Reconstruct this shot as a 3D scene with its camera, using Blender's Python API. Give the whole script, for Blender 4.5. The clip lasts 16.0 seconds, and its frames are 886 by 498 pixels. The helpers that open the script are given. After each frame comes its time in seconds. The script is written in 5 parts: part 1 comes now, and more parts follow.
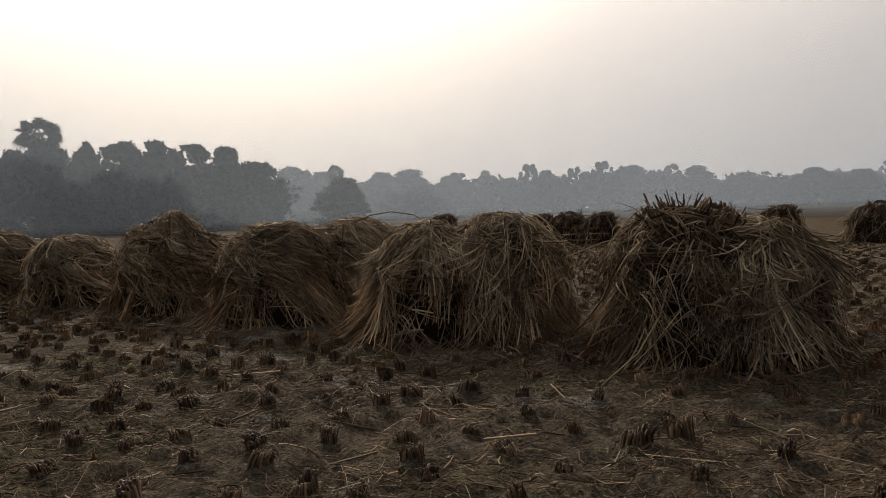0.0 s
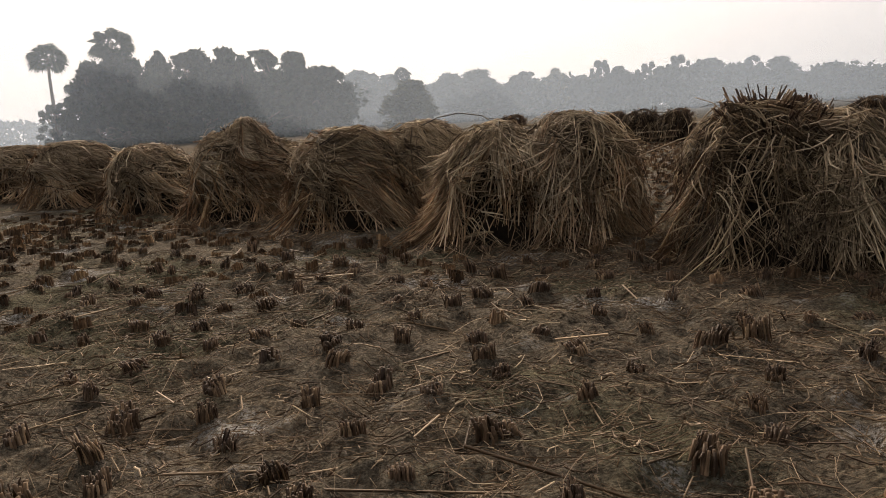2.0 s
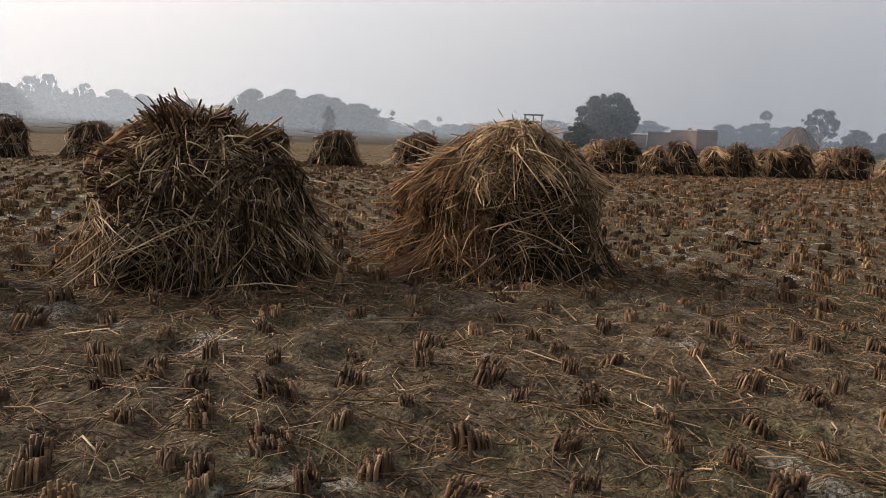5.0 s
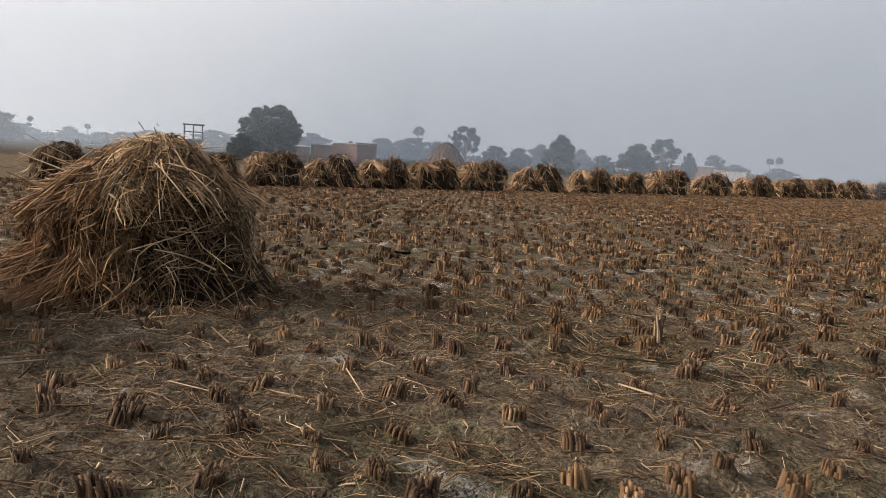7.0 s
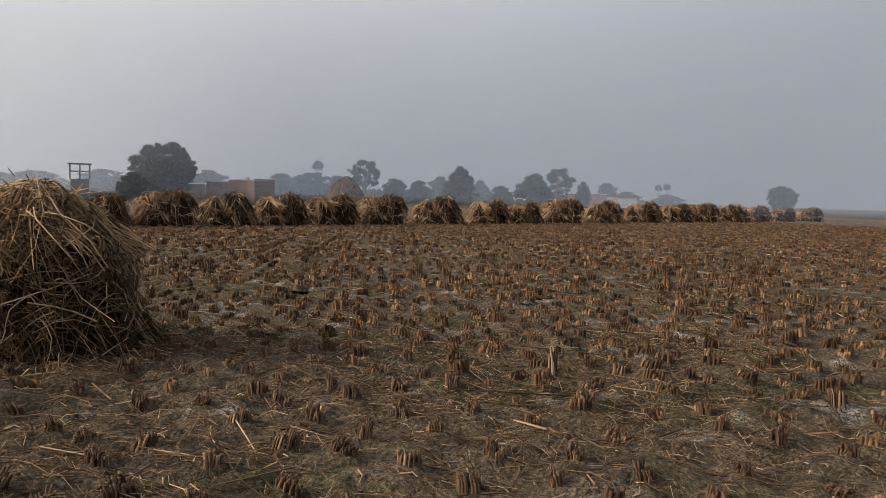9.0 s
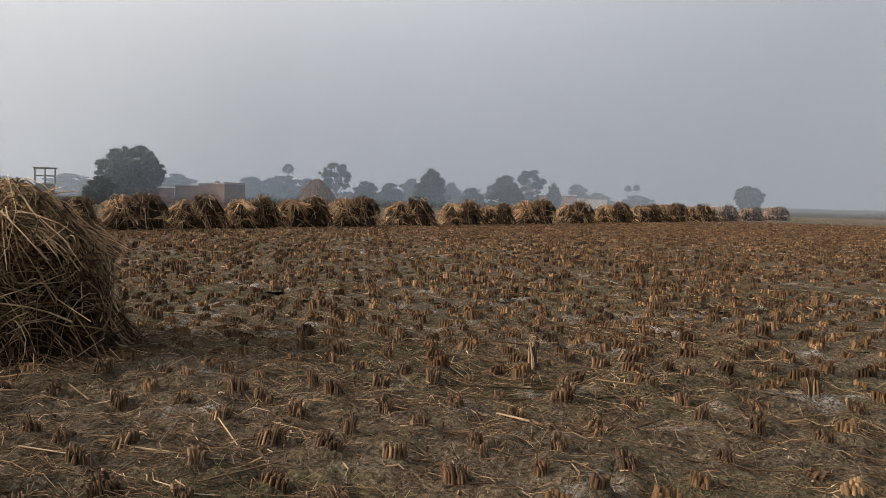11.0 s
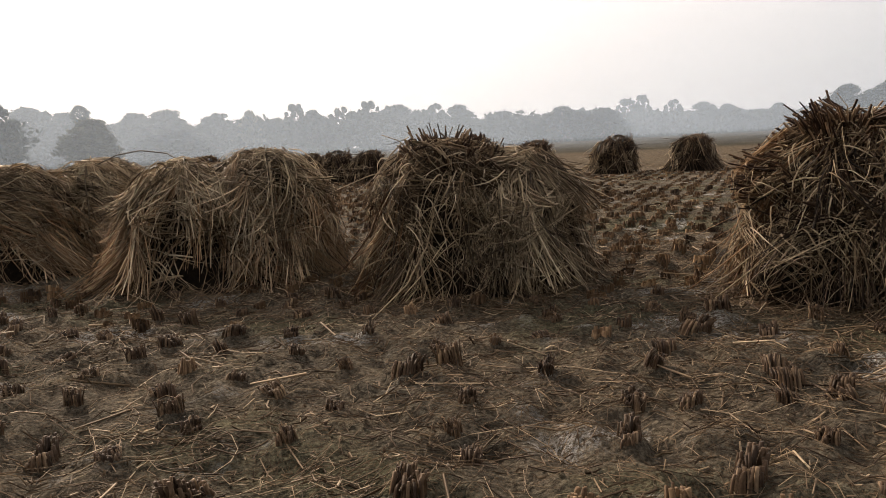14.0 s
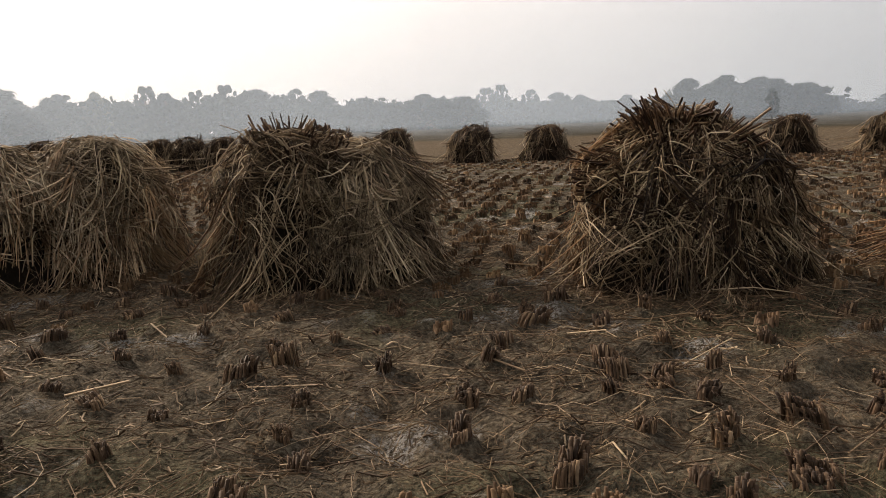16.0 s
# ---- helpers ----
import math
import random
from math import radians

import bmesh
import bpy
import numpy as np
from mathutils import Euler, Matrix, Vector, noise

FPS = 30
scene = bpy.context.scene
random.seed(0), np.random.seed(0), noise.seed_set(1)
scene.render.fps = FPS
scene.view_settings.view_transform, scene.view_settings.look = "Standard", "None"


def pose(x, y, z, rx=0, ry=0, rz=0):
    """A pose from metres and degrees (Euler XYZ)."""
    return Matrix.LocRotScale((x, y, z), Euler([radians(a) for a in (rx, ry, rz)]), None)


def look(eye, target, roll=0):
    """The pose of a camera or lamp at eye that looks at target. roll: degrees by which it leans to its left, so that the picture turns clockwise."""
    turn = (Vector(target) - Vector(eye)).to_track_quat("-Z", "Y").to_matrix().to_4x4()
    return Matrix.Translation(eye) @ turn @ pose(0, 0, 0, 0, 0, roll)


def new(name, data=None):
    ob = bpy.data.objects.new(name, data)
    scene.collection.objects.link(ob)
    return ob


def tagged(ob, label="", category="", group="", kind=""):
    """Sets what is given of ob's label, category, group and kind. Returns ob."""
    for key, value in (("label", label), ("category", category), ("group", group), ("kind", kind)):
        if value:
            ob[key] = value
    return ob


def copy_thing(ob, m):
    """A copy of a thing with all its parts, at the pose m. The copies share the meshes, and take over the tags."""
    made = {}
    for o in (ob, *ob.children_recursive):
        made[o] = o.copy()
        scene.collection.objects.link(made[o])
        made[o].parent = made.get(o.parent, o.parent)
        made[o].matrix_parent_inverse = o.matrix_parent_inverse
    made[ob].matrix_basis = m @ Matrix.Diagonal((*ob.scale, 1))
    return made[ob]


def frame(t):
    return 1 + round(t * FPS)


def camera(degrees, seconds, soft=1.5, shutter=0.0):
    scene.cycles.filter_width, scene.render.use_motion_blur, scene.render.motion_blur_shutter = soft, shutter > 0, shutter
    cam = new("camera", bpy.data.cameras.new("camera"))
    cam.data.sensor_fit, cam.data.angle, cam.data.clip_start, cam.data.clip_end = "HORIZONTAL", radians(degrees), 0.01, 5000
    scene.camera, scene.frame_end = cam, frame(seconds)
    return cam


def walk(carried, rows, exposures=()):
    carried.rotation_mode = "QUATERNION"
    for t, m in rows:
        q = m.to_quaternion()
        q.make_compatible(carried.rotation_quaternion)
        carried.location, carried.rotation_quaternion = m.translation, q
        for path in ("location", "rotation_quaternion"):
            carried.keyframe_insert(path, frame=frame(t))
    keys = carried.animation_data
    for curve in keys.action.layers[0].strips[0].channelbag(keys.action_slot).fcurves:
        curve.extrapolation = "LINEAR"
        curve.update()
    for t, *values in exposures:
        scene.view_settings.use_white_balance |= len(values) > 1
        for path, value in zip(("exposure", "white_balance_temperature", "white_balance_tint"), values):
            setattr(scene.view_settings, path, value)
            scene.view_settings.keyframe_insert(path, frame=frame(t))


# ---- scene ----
cam = camera(58.0, 16.0, soft=0.6)
PATH = [
    (0, (-0.533, -0.104, 1.313), (-0.308, 1.882, 1.222), -2.0),
    (0.5, (-0.52, -0.04, 1.279), (-0.341, 1.939, 1.055), -2.3),
    (1, (-0.548, 0.007, 1.242), (-0.431, 1.974, 0.901), -2.7),
    (1.5, (-0.563, -0.03, 1.268), (-0.52, 1.938, 0.914), -3.2),
    (2, (-0.53, -0.073, 1.308), (-0.491, 1.901, 0.983), -3.4),
    (2.5, (-0.44, -0.1, 1.34), (-0.18, 1.864, 1.064), -3.0),
    (2.6, (-0.42, -0.105, 1.337), (-0.05, 1.839, 1.052), -2.2),
    (3, (-0.292, -0.131, 1.348), (0.58, 1.648, 1.072), -2.0),
    (3.5, (-0.267, -0.129, 1.332), (0.937, 1.445, 1.064), -0.9),
    (4, (-0.233, -0.148, 1.303), (1.236, 1.182, 1.036), 0.2),
    (4.5, (-0.168, -0.236, 1.232), (1.527, 0.78, 0.924), 1.3),
    (5, (-0.155, -0.292, 1.242), (1.609, 0.604, 0.952), 2.4),
    (5.2, (-0.126, -0.327, 1.248), (1.693, 0.459, 0.979), 2.8),
    (6.25, (-0.09, -0.38, 1.272), (1.870, -0.066, 1.032), 3.0),
    (7.3, (-0.065, -0.412, 1.29), (1.922, -0.347, 1.077), 2.9),
    (7.5, (-0.067, -0.426, 1.283), (1.922, -0.388, 1.074), 2.5),
    (8, (-0.062, -0.441, 1.298), (1.927, -0.45, 1.094), 1.9),
    (8.5, (-0.044, -0.437, 1.326), (1.948, -0.484, 1.146), 1.7),
    (9, (-0.036, -0.468, 1.341), (1.956, -0.587, 1.21), 1.8),
    (9.2, (-0.022, -0.491, 1.329), (1.968, -0.644, 1.203), 1.7),
    (10.25, (-0.03, -0.46, 1.315), (1.930, -0.806, 1.190), 1.8),
    (11.3, (-0.08, -0.346, 1.288), (1.916, -0.328, 1.167), 1.7),
    (11.5, (-0.148, -0.283, 1.304), (1.836, -0.065, 1.181), 2.1),
    (12, (-0.238, -0.124, 1.297), (1.583, 0.69, 1.156), 0.4),
    (12.5, (-0.314, 0.011, 1.314), (1.21, 1.299, 1.172), -0.9),
    (13, (-0.382, 0.081, 1.307), (0.9, 1.605, 1.126), -1.3),
    (13.5, (-0.399, 0.099, 1.275), (0.65, 1.787, 1.047), -2.4),
    (14, (-0.453, 0.056, 1.253), (0.309, 1.886, 0.991), -3.0),
    (14.5, (-0.487, 0.029, 1.262), (0.153, 1.904, 0.987), -2.8),
    (15, (-0.489, 0.027, 1.259), (0.116, 1.913, 0.982), -2.9),
    (15.5, (-0.451, 0.057, 1.249), (0.167, 1.938, 0.961), -3.1),
    (16, (-0.28, 0.066, 1.283), (0.778, 1.735, 0.974), -2.3),
]
EXPOSURE = [(0, -0.4, 6700, 10), (0.5, 0.1, 6750, 11), (1, 1.0, 6800, 12), (1.5, 1.08, 6800, 12), (2, 0.3, 6850, 12), (2.5, -0.1, 6850, 12), (3, 0.06, 6800, 11), (3.5, 0.28, 6750, 11), (4, 0.35, 6750, 11), (4.5, 0.9, 6750, 12), (5, 0.55, 6700, 12),
            (7.5, 0.72, 6550, 11), (8, 0.62, 6550, 11), (8.5, 0.5, 6550, 11), (9, 0.35, 6550, 11), (11.5, 0.5, 6700, 10), (12, 0.22, 6900, 11), (12.5, 0.14, 6900, 10), (13, 0.2, 6900, 11), (13.5, 0.35, 6800, 11), (14.5, 0.6, 6850, 12), (15.5, 0.58, 6850, 12), (16, 0.42, 6850, 11)]
walk(cam, [(t, look(eye, target, roll)) for t, eye, target, roll in PATH], EXPOSURE)

# the sun stands low in morning haze, to the north-north-west
SUN_BEARING, SUN_HEIGHT = radians(-8.0), radians(27.0)
TO_SUN = Vector((math.sin(SUN_BEARING) * math.cos(SUN_HEIGHT), math.cos(SUN_BEARING) * math.cos(SUN_HEIGHT), math.sin(SUN_HEIGHT)))

# ---- world and sun ----
world = bpy.data.worlds.new("hazy_morning")
scene.world = world
world.use_nodes = True
wn, wl = world.node_tree.nodes, world.node_tree.links
wn.clear()


def wnode(kind, **values):
    n = wn.new(kind)
    for k, v in values.items():
        n.inputs[k].default_value = v
    return n


sky = wn.new("ShaderNodeTexSky")
sky.sky_type = "NISHITA"
sky.sun_disc = False
sky.sun_elevation, sky.sun_rotation = SUN_HEIGHT, SUN_BEARING
sky.air_density, sky.dust_density, sky.ozone_density = 1.0, 6.0, 1.0
scaled = wn.new("ShaderNodeVectorMath")
scaled.operation = "SCALE"
scaled.inputs["Scale"].default_value = 0.06
wl.new(sky.outputs["Color"], scaled.inputs[0])
coord = wn.new("ShaderNodeTexCoord")
unit = wn.new("ShaderNodeVectorMath")
unit.operation = "NORMALIZE"
wl.new(coord.outputs["Generated"], unit.inputs[0])
dot = wn.new("ShaderNodeVectorMath")
dot.operation = "DOT_PRODUCT"
dot.inputs[1].default_value = TO_SUN
wl.new(unit.outputs[0], dot.inputs[0])
# haze brightens smoothly towards the sun
veil = wn.new("ShaderNodeValToRGB")
ramp = veil.color_ramp
ramp.elements[0].position, ramp.elements[0].color = 0.0, (0.255, 0.268, 0.29, 1)
ramp.elements[1].position, ramp.elements[1].color = 1.0, (1.85, 1.6, 1.4, 1)
for p, c in ((0.27, (0.285, 0.298, 0.322)), (0.43, (0.385, 0.399, 0.425)), (0.52, (0.436, 0.445, 0.466)), (0.72, (0.59, 0.58, 0.585)), (0.86, (0.85, 0.785, 0.755)), (0.94, (1.2, 1.08, 1.01))):
    ramp.elements.new(p).color = (*c, 1)
half = wn.new("ShaderNodeMapRange")
half.inputs["From Min"].default_value, half.inputs["From Max"].default_value = -1, 1
wl.new(dot.outputs["Value"], half.inputs["Value"])
wl.new(half.outputs[0], veil.inputs["Fac"])
mix = wn.new("ShaderNodeMix")
mix.data_type = "RGBA"
mix.inputs["Factor"].default_value = 0.85
wl.new(scaled.outputs[0], mix.inputs["A"])
wl.new(veil.outputs["Color"], mix.inputs["B"])
# the ground haze dims the sky near the horizon
up = wn.new("ShaderNodeSeparateXYZ")
wl.new(unit.outputs[0], up.inputs[0])
rise = wn.new("ShaderNodeMapRange")
rise.interpolation_type = "SMOOTHSTEP"
for i, k in enumerate((-0.05, 0.6, 0.84, 1.75)):
    rise.inputs[i + 1].default_value = k
wl.new(up.outputs[2], rise.inputs[0])
zenith = wn.new("ShaderNodeMapRange")
zenith.interpolation_type = "SMOOTHSTEP"
for i, k in enumerate((0.5, 1.0, 1.0, 0.45)):
    zenith.inputs[i + 1].default_value = k
wl.new(up.outputs[2], zenith.inputs[0])
both = wn.new("ShaderNodeMath")
both.operation = "MULTIPLY"
wl.new(rise.outputs[0], both.inputs[0])
wl.new(zenith.outputs[0], both.inputs[1])
tall = wn.new("ShaderNodeVectorMath")
tall.operation = "SCALE"
wl.new(mix.outputs["Result"], tall.inputs[0])
wl.new(both.outputs[0], tall.inputs["Scale"])
bg = wnode("ShaderNodeBackground", Strength=1.0)
wl.new(tall.outputs[0], bg.inputs["Color"])
out = wn.new("ShaderNodeOutputWorld")
wl.new(bg.outputs[0], out.inputs["Surface"])

sun = new("sun", bpy.data.lights.new("sun", "SUN"))
sun.data.energy, sun.data.angle, sun.data.color = 2.9, radians(5), (1.0, 0.86, 0.70)
sun.matrix_world = look(TO_SUN * 50, (0, 0, 0))


# ---- materials ----
class Mat:
    """A small helper round one node material."""

    def __init__(self, name, rough=0.85, spec=0.25):
        self.m = bpy.data.materials.new(name)
        self.m.use_nodes = True
        self.n, self.l = self.m.node_tree.nodes, self.m.node_tree.links
        self.b = self.n["Principled BSDF"]
        self.b.inputs["Roughness"].default_value = rough
        self.b.inputs["Specular IOR Level"].default_value = spec
        self.geo = self.n.new("ShaderNodeNewGeometry")

    def link(self, a, b):
        self.l.new(a, b)

    def noise(self, scale, detail=4.0, rough=0.6, vector=None):
        n = self.n.new("ShaderNodeTexNoise")
        n.inputs["Scale"].default_value, n.inputs["Detail"].default_value, n.inputs["Roughness"].default_value = scale, detail, rough
        self.link(vector or self.geo.outputs["Position"], n.inputs["Vector"])
        return n.outputs["Fac"]

    def ramp(self, fac, stops):
        r = self.n.new("ShaderNodeValToRGB")
        e = r.color_ramp.elements
        e[0].position, e[0].color = stops[0][0], (*stops[0][1], 1)
        e[1].position, e[1].color = stops[-1][0], (*stops[-1][1], 1)
        for p, c in stops[1:-1]:
            e.new(p).color = (*c, 1)
        self.link(fac, r.inputs["Fac"])
        return r.outputs["Color"]

    def mix(self, fac, a, b, kind="MIX"):
        x = self.n.new("ShaderNodeMix")
        x.data_type, x.blend_type = "RGBA", kind
        for v, s in ((fac, "Factor"), (a, "A"), (b, "B")):
            if isinstance(v, (int, float)):
                x.inputs[s].default_value = v
            elif isinstance(v, tuple):
                x.inputs[s].default_value = (*v, 1)
            else:
                self.link(v, x.inputs[s])
        return x.outputs["Result"]

    def math(self, op, a, b=0.0, clamp=False):
        x = self.n.new("ShaderNodeMath")
        x.operation, x.use_clamp = op, clamp
        for v, i in ((a, 0), (b, 1)):
            if isinstance(v, (int, float)):
                x.inputs[i].default_value = v
            else:
                self.link(v, x.inputs[i])
        return x.outputs[0]

    def span(self, v, a, b, c=0.0, d=1.0):
        x = self.n.new("ShaderNodeMapRange")
        x.interpolation_type = "SMOOTHSTEP"
        for i, k in enumerate((a, b, c, d)):
            x.inputs[i + 1].default_value = k
        self.link(v, x.inputs[0])
        return x.outputs[0]

    def bump(self, height, distance, strength=1.0):
        b = self.n.new("ShaderNodeBump")
        b.inputs["Distance"].default_value, b.inputs["Strength"].default_value = distance, strength
        self.link(height, b.inputs["Height"])
        self.link(b.outputs[0], self.b.inputs["Normal"])

    def random(self):
        o = self.n.new("ShaderNodeObjectInfo")
        return o.outputs["Random"]

    def color(self, c):
        if isinstance(c, tuple):
            self.b.inputs["Base Color"].default_value = (*c, 1)
        else:
            self.link(c, self.b.inputs["Base Color"])


def straw_material(name, stops, thin=0.2, locked=0.5):
    """Dry straw: every lock and every stalk its own tone, faded in patches, thin enough to let some light through."""
    m = Mat(name, 0.66, 0.18)
    pick = m.geo.outputs["Random Per Island"]
    if locked:
        lock = m.n.new("ShaderNodeAttribute")
        lock.attribute_name = "lock"
        both = m.math("ADD", m.math("MULTIPLY", pick, 1 - locked), m.math("MULTIPLY", lock.outputs["Fac"], locked))
        pick = m.math("MULTIPLY", m.math("SUBTRACT", both, 0.12), 1.3, True)
    tone = m.ramp(pick, stops)
    patch = m.ramp(m.noise(3.2, 3), [(0.3, (0.62, 0.58, 0.55)), (0.7, (1.15, 1.12, 1.05))])
    tone = m.mix(1.0, tone, patch, "MULTIPLY")
    speck = m.ramp(m.noise(60, 3), [(0.3, (0.7, 0.66, 0.62)), (0.65, (1.1, 1.1, 1.1))])
    tone = m.mix(0.7, tone, speck, "MULTIPLY")
    sheafy = m.ramp(m.random(), [(0.0, (0.82, 0.8, 0.8)), (1.0, (1.12, 1.1, 1.05))])
    tone = m.mix(1.0, tone, sheafy, "MULTIPLY")
    m.color(tone)
    thin_side = m.n.new("ShaderNodeBsdfTranslucent")
    m.link(tone, thin_side.inputs["Color"])
    both = m.n.new("ShaderNodeMixShader")
    both.inputs[0].default_value = thin
    m.link(m.b.outputs[0], both.inputs[1])
    m.link(thin_side.outputs[0], both.inputs[2])
    m.link(both.outputs[0], m.n["Material Output"].inputs["Surface"])
    return m.m


STRAW_GREY = straw_material("weathered_straw", [(0.0, (0.028, 0.018, 0.01)), (0.35, (0.11, 0.075, 0.044)), (0.65, (0.3, 0.22, 0.137)), (1.0, (0.74, 0.62, 0.45))])
# the dark stook's own damp straw; elsewhere its dark tone paints in shade
STRAW_DARK = straw_material("damp_and_shaded_straw", [(0.0, (0.014, 0.008, 0.005)), (0.4, (0.05, 0.03, 0.018)), (0.75, (0.14, 0.092, 0.056)), (1.0, (0.44, 0.34, 0.23))])
STRAW_GOLD = straw_material("golden_straw", [(0.0, (0.06, 0.031, 0.016)), (0.33, (0.24, 0.138, 0.073)), (0.66, (0.48, 0.31, 0.18)), (1.0, (0.8, 0.64, 0.45))])
STRAW_RUST = straw_material("rusty_straw", [(0.0, (0.045, 0.023, 0.011)), (0.4, (0.165, 0.092, 0.046)), (0.75, (0.31, 0.188, 0.1)), (1.0, (0.58, 0.43, 0.27))])
STRAW_BEIGE = straw_material("bleached_straw", [(0.0, (0.07, 0.05, 0.034)), (0.3, (0.25, 0.19, 0.125)), (0.6, (0.5, 0.405, 0.285)), (1.0, (0.82, 0.71, 0.55))])
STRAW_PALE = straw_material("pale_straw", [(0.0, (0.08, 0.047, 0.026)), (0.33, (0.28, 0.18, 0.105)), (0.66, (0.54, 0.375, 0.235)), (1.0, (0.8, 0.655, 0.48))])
STRAW_BUTT = straw_material("cut_straw_ends", [(0.0, (0.02, 0.011, 0.007)), (0.5, (0.075, 0.043, 0.026)), (0.85, (0.17, 0.105, 0.062)), (1.0, (0.4, 0.29, 0.19))], 0.04, 0)
STUBBLE = straw_material("stubble_stalks", [(0.0, (0.034, 0.02, 0.011)), (0.5, (0.088, 0.056, 0.034)), (0.85, (0.145, 0.095, 0.058)), (1.0, (0.34, 0.245, 0.16))], 0.04, 0)
STUBBLE_DRY = straw_material("dry_stubble_stalks", [(0.0, (0.04, 0.025, 0.014)), (0.45, (0.13, 0.08, 0.043)), (0.85, (0.225, 0.143, 0.077)), (1.0, (0.38, 0.265, 0.155))], 0.04, 0.6)
LITTER = straw_material("straw_litter", [(0.0, (0.05, 0.032, 0.02)), (0.5, (0.15, 0.105, 0.067)), (0.85, (0.27, 0.2, 0.133)), (1.0, (0.52, 0.42, 0.305))], 0.1, 0)


# near-black stook core: the deep shade between straws, put into its colour
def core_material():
    m = Mat("shade_black_straw", 0.9, 0.1)
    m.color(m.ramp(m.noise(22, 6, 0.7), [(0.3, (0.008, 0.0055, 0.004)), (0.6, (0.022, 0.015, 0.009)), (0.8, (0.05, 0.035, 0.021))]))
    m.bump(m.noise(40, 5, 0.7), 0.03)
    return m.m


def ground_material():
    """Dry trampled mud with pale salt bloom; paler harvested plots and dark fallow land farther off."""
    m = Mat("dry_field_earth", 0.97, 0.06)
    fine = m.noise(38, 6, 0.72)
    mid = m.noise(5.5, 5, 0.65)
    broad = m.noise(0.8, 4, 0.6)
    earth = m.ramp(fine, [(0.3, (0.03, 0.023, 0.016)), (0.45, (0.097, 0.083, 0.065)), (0.58, (0.2, 0.175, 0.139)), (0.74, (0.36, 0.32, 0.26))])
    tint = m.ramp(mid, [(0.3, (0.42, 0.41, 0.4)), (0.5, (0.92, 0.9, 0.87)), (0.72, (1.3, 1.23, 1.12))])
    earth = m.mix(1.0, earth, tint, "MULTIPLY")
    earth = m.mix(1.0, earth, m.ramp(broad, [(0.35, (0.78, 0.78, 0.76)), (0.65, (1.12, 1.07, 1.0))]), "MULTIPLY")
    # a thin green-grey film where the mud stays damp
    earth = m.mix(m.math("MULTIPLY", m.span(m.noise(0.5, 3), 0.48, 0.6), 0.85), earth, m.mix(1.0, earth, (0.74, 0.84, 0.7), "MULTIPLY"))
    # pale bloom of salt and ash
    bloom = m.math("MULTIPLY", m.span(m.noise(1.1, 4), 0.56, 0.68), m.span(m.noise(48, 4, 0.8), 0.43, 0.58))
    earth = m.mix(m.math("MULTIPLY", bloom, 0.9), earth, (0.54, 0.52, 0.49))
    # rotten straw trodden into the soil
    chaff = m.math("MULTIPLY", m.span(m.noise(90, 3), 0.5, 0.64), m.span(m.noise(2.0, 3), 0.3, 0.6))
    earth = m.mix(m.math("MULTIPLY", chaff, 0.5), earth, (0.19, 0.124, 0.073))
    # plots, laid out along the diagonal rows
    sep = m.n.new("ShaderNodeSeparateXYZ")
    m.link(m.geo.outputs["Position"], sep.inputs[0])
    wob = m.math("MULTIPLY", m.math("SUBTRACT", m.noise(0.09, 3), 0.5), 9.0)
    u = m.math("ADD", m.math("MULTIPLY", m.math("ADD", sep.outputs[0], sep.outputs[1]), 0.7071), wob)
    v = m.math("ADD", m.math("MULTIPLY", m.math("SUBTRACT", sep.outputs[0], sep.outputs[1]), 0.7071), wob)
    pale = m.math("MAXIMUM", m.span(u, 25.0, 28.5), m.span(v, 86.0, 92.0))
    dark = m.math("MAXIMUM", m.span(u, 58.0, 66.0), m.span(v, 118.0, 130.0))
    plot = m.ramp(m.noise(3.2, 6, 0.8), [(0.32, (0.05, 0.037, 0.024)), (0.5, (0.125, 0.093, 0.059)), (0.7, (0.27, 0.205, 0.135))])
    fallow = m.ramp(m.noise(0.35, 6, 0.7), [(0.3, (0.035, 0.032, 0.022)), (0.55, (0.065, 0.055, 0.037)), (0.75, (0.12, 0.1, 0.062))])
    earth = m.mix(pale, earth, plot)
    earth = m.mix(dark, earth, fallow)
    m.color(earth)
    vor = m.n.new("ShaderNodeTexVoronoi")
    vor.feature = "DISTANCE_TO_EDGE"
    vor.inputs["Scale"].default_value = 3.4
    warp = m.n.new("ShaderNodeVectorMath")
    warp.operation = "ADD"
    wcol = m.n.new("ShaderNodeTexNoise")
    wcol.inputs["Scale"].default_value = 3.0
    m.link(m.geo.outputs["Position"], wcol.inputs["Vector"])
    wsc = m.n.new("ShaderNodeVectorMath")
    wsc.operation = "SCALE"
    wsc.inputs["Scale"].default_value = 0.5
    m.link(wcol.outputs["Color"], wsc.inputs[0])
    m.link(m.geo.outputs["Position"], warp.inputs[0])
    m.link(wsc.outputs[0], warp.inputs[1])
    m.link(warp.outputs[0], vor.inputs["Vector"])
    crack = m.math("MULTIPLY", m.span(vor.outputs["Distance"], 0.0, 0.03), m.span(m.noise(0.9, 2), 0.42, 0.55, 1.0, 0.35))
    height = m.math("ADD", m.math("MULTIPLY", fine, 0.5), m.math("ADD", m.math("MULTIPLY", m.noise(13, 5, 0.75), 1.5), m.math("MULTIPLY", crack, 0.35)))
    m.bump(height, 0.09, 1.0)
    return m.m


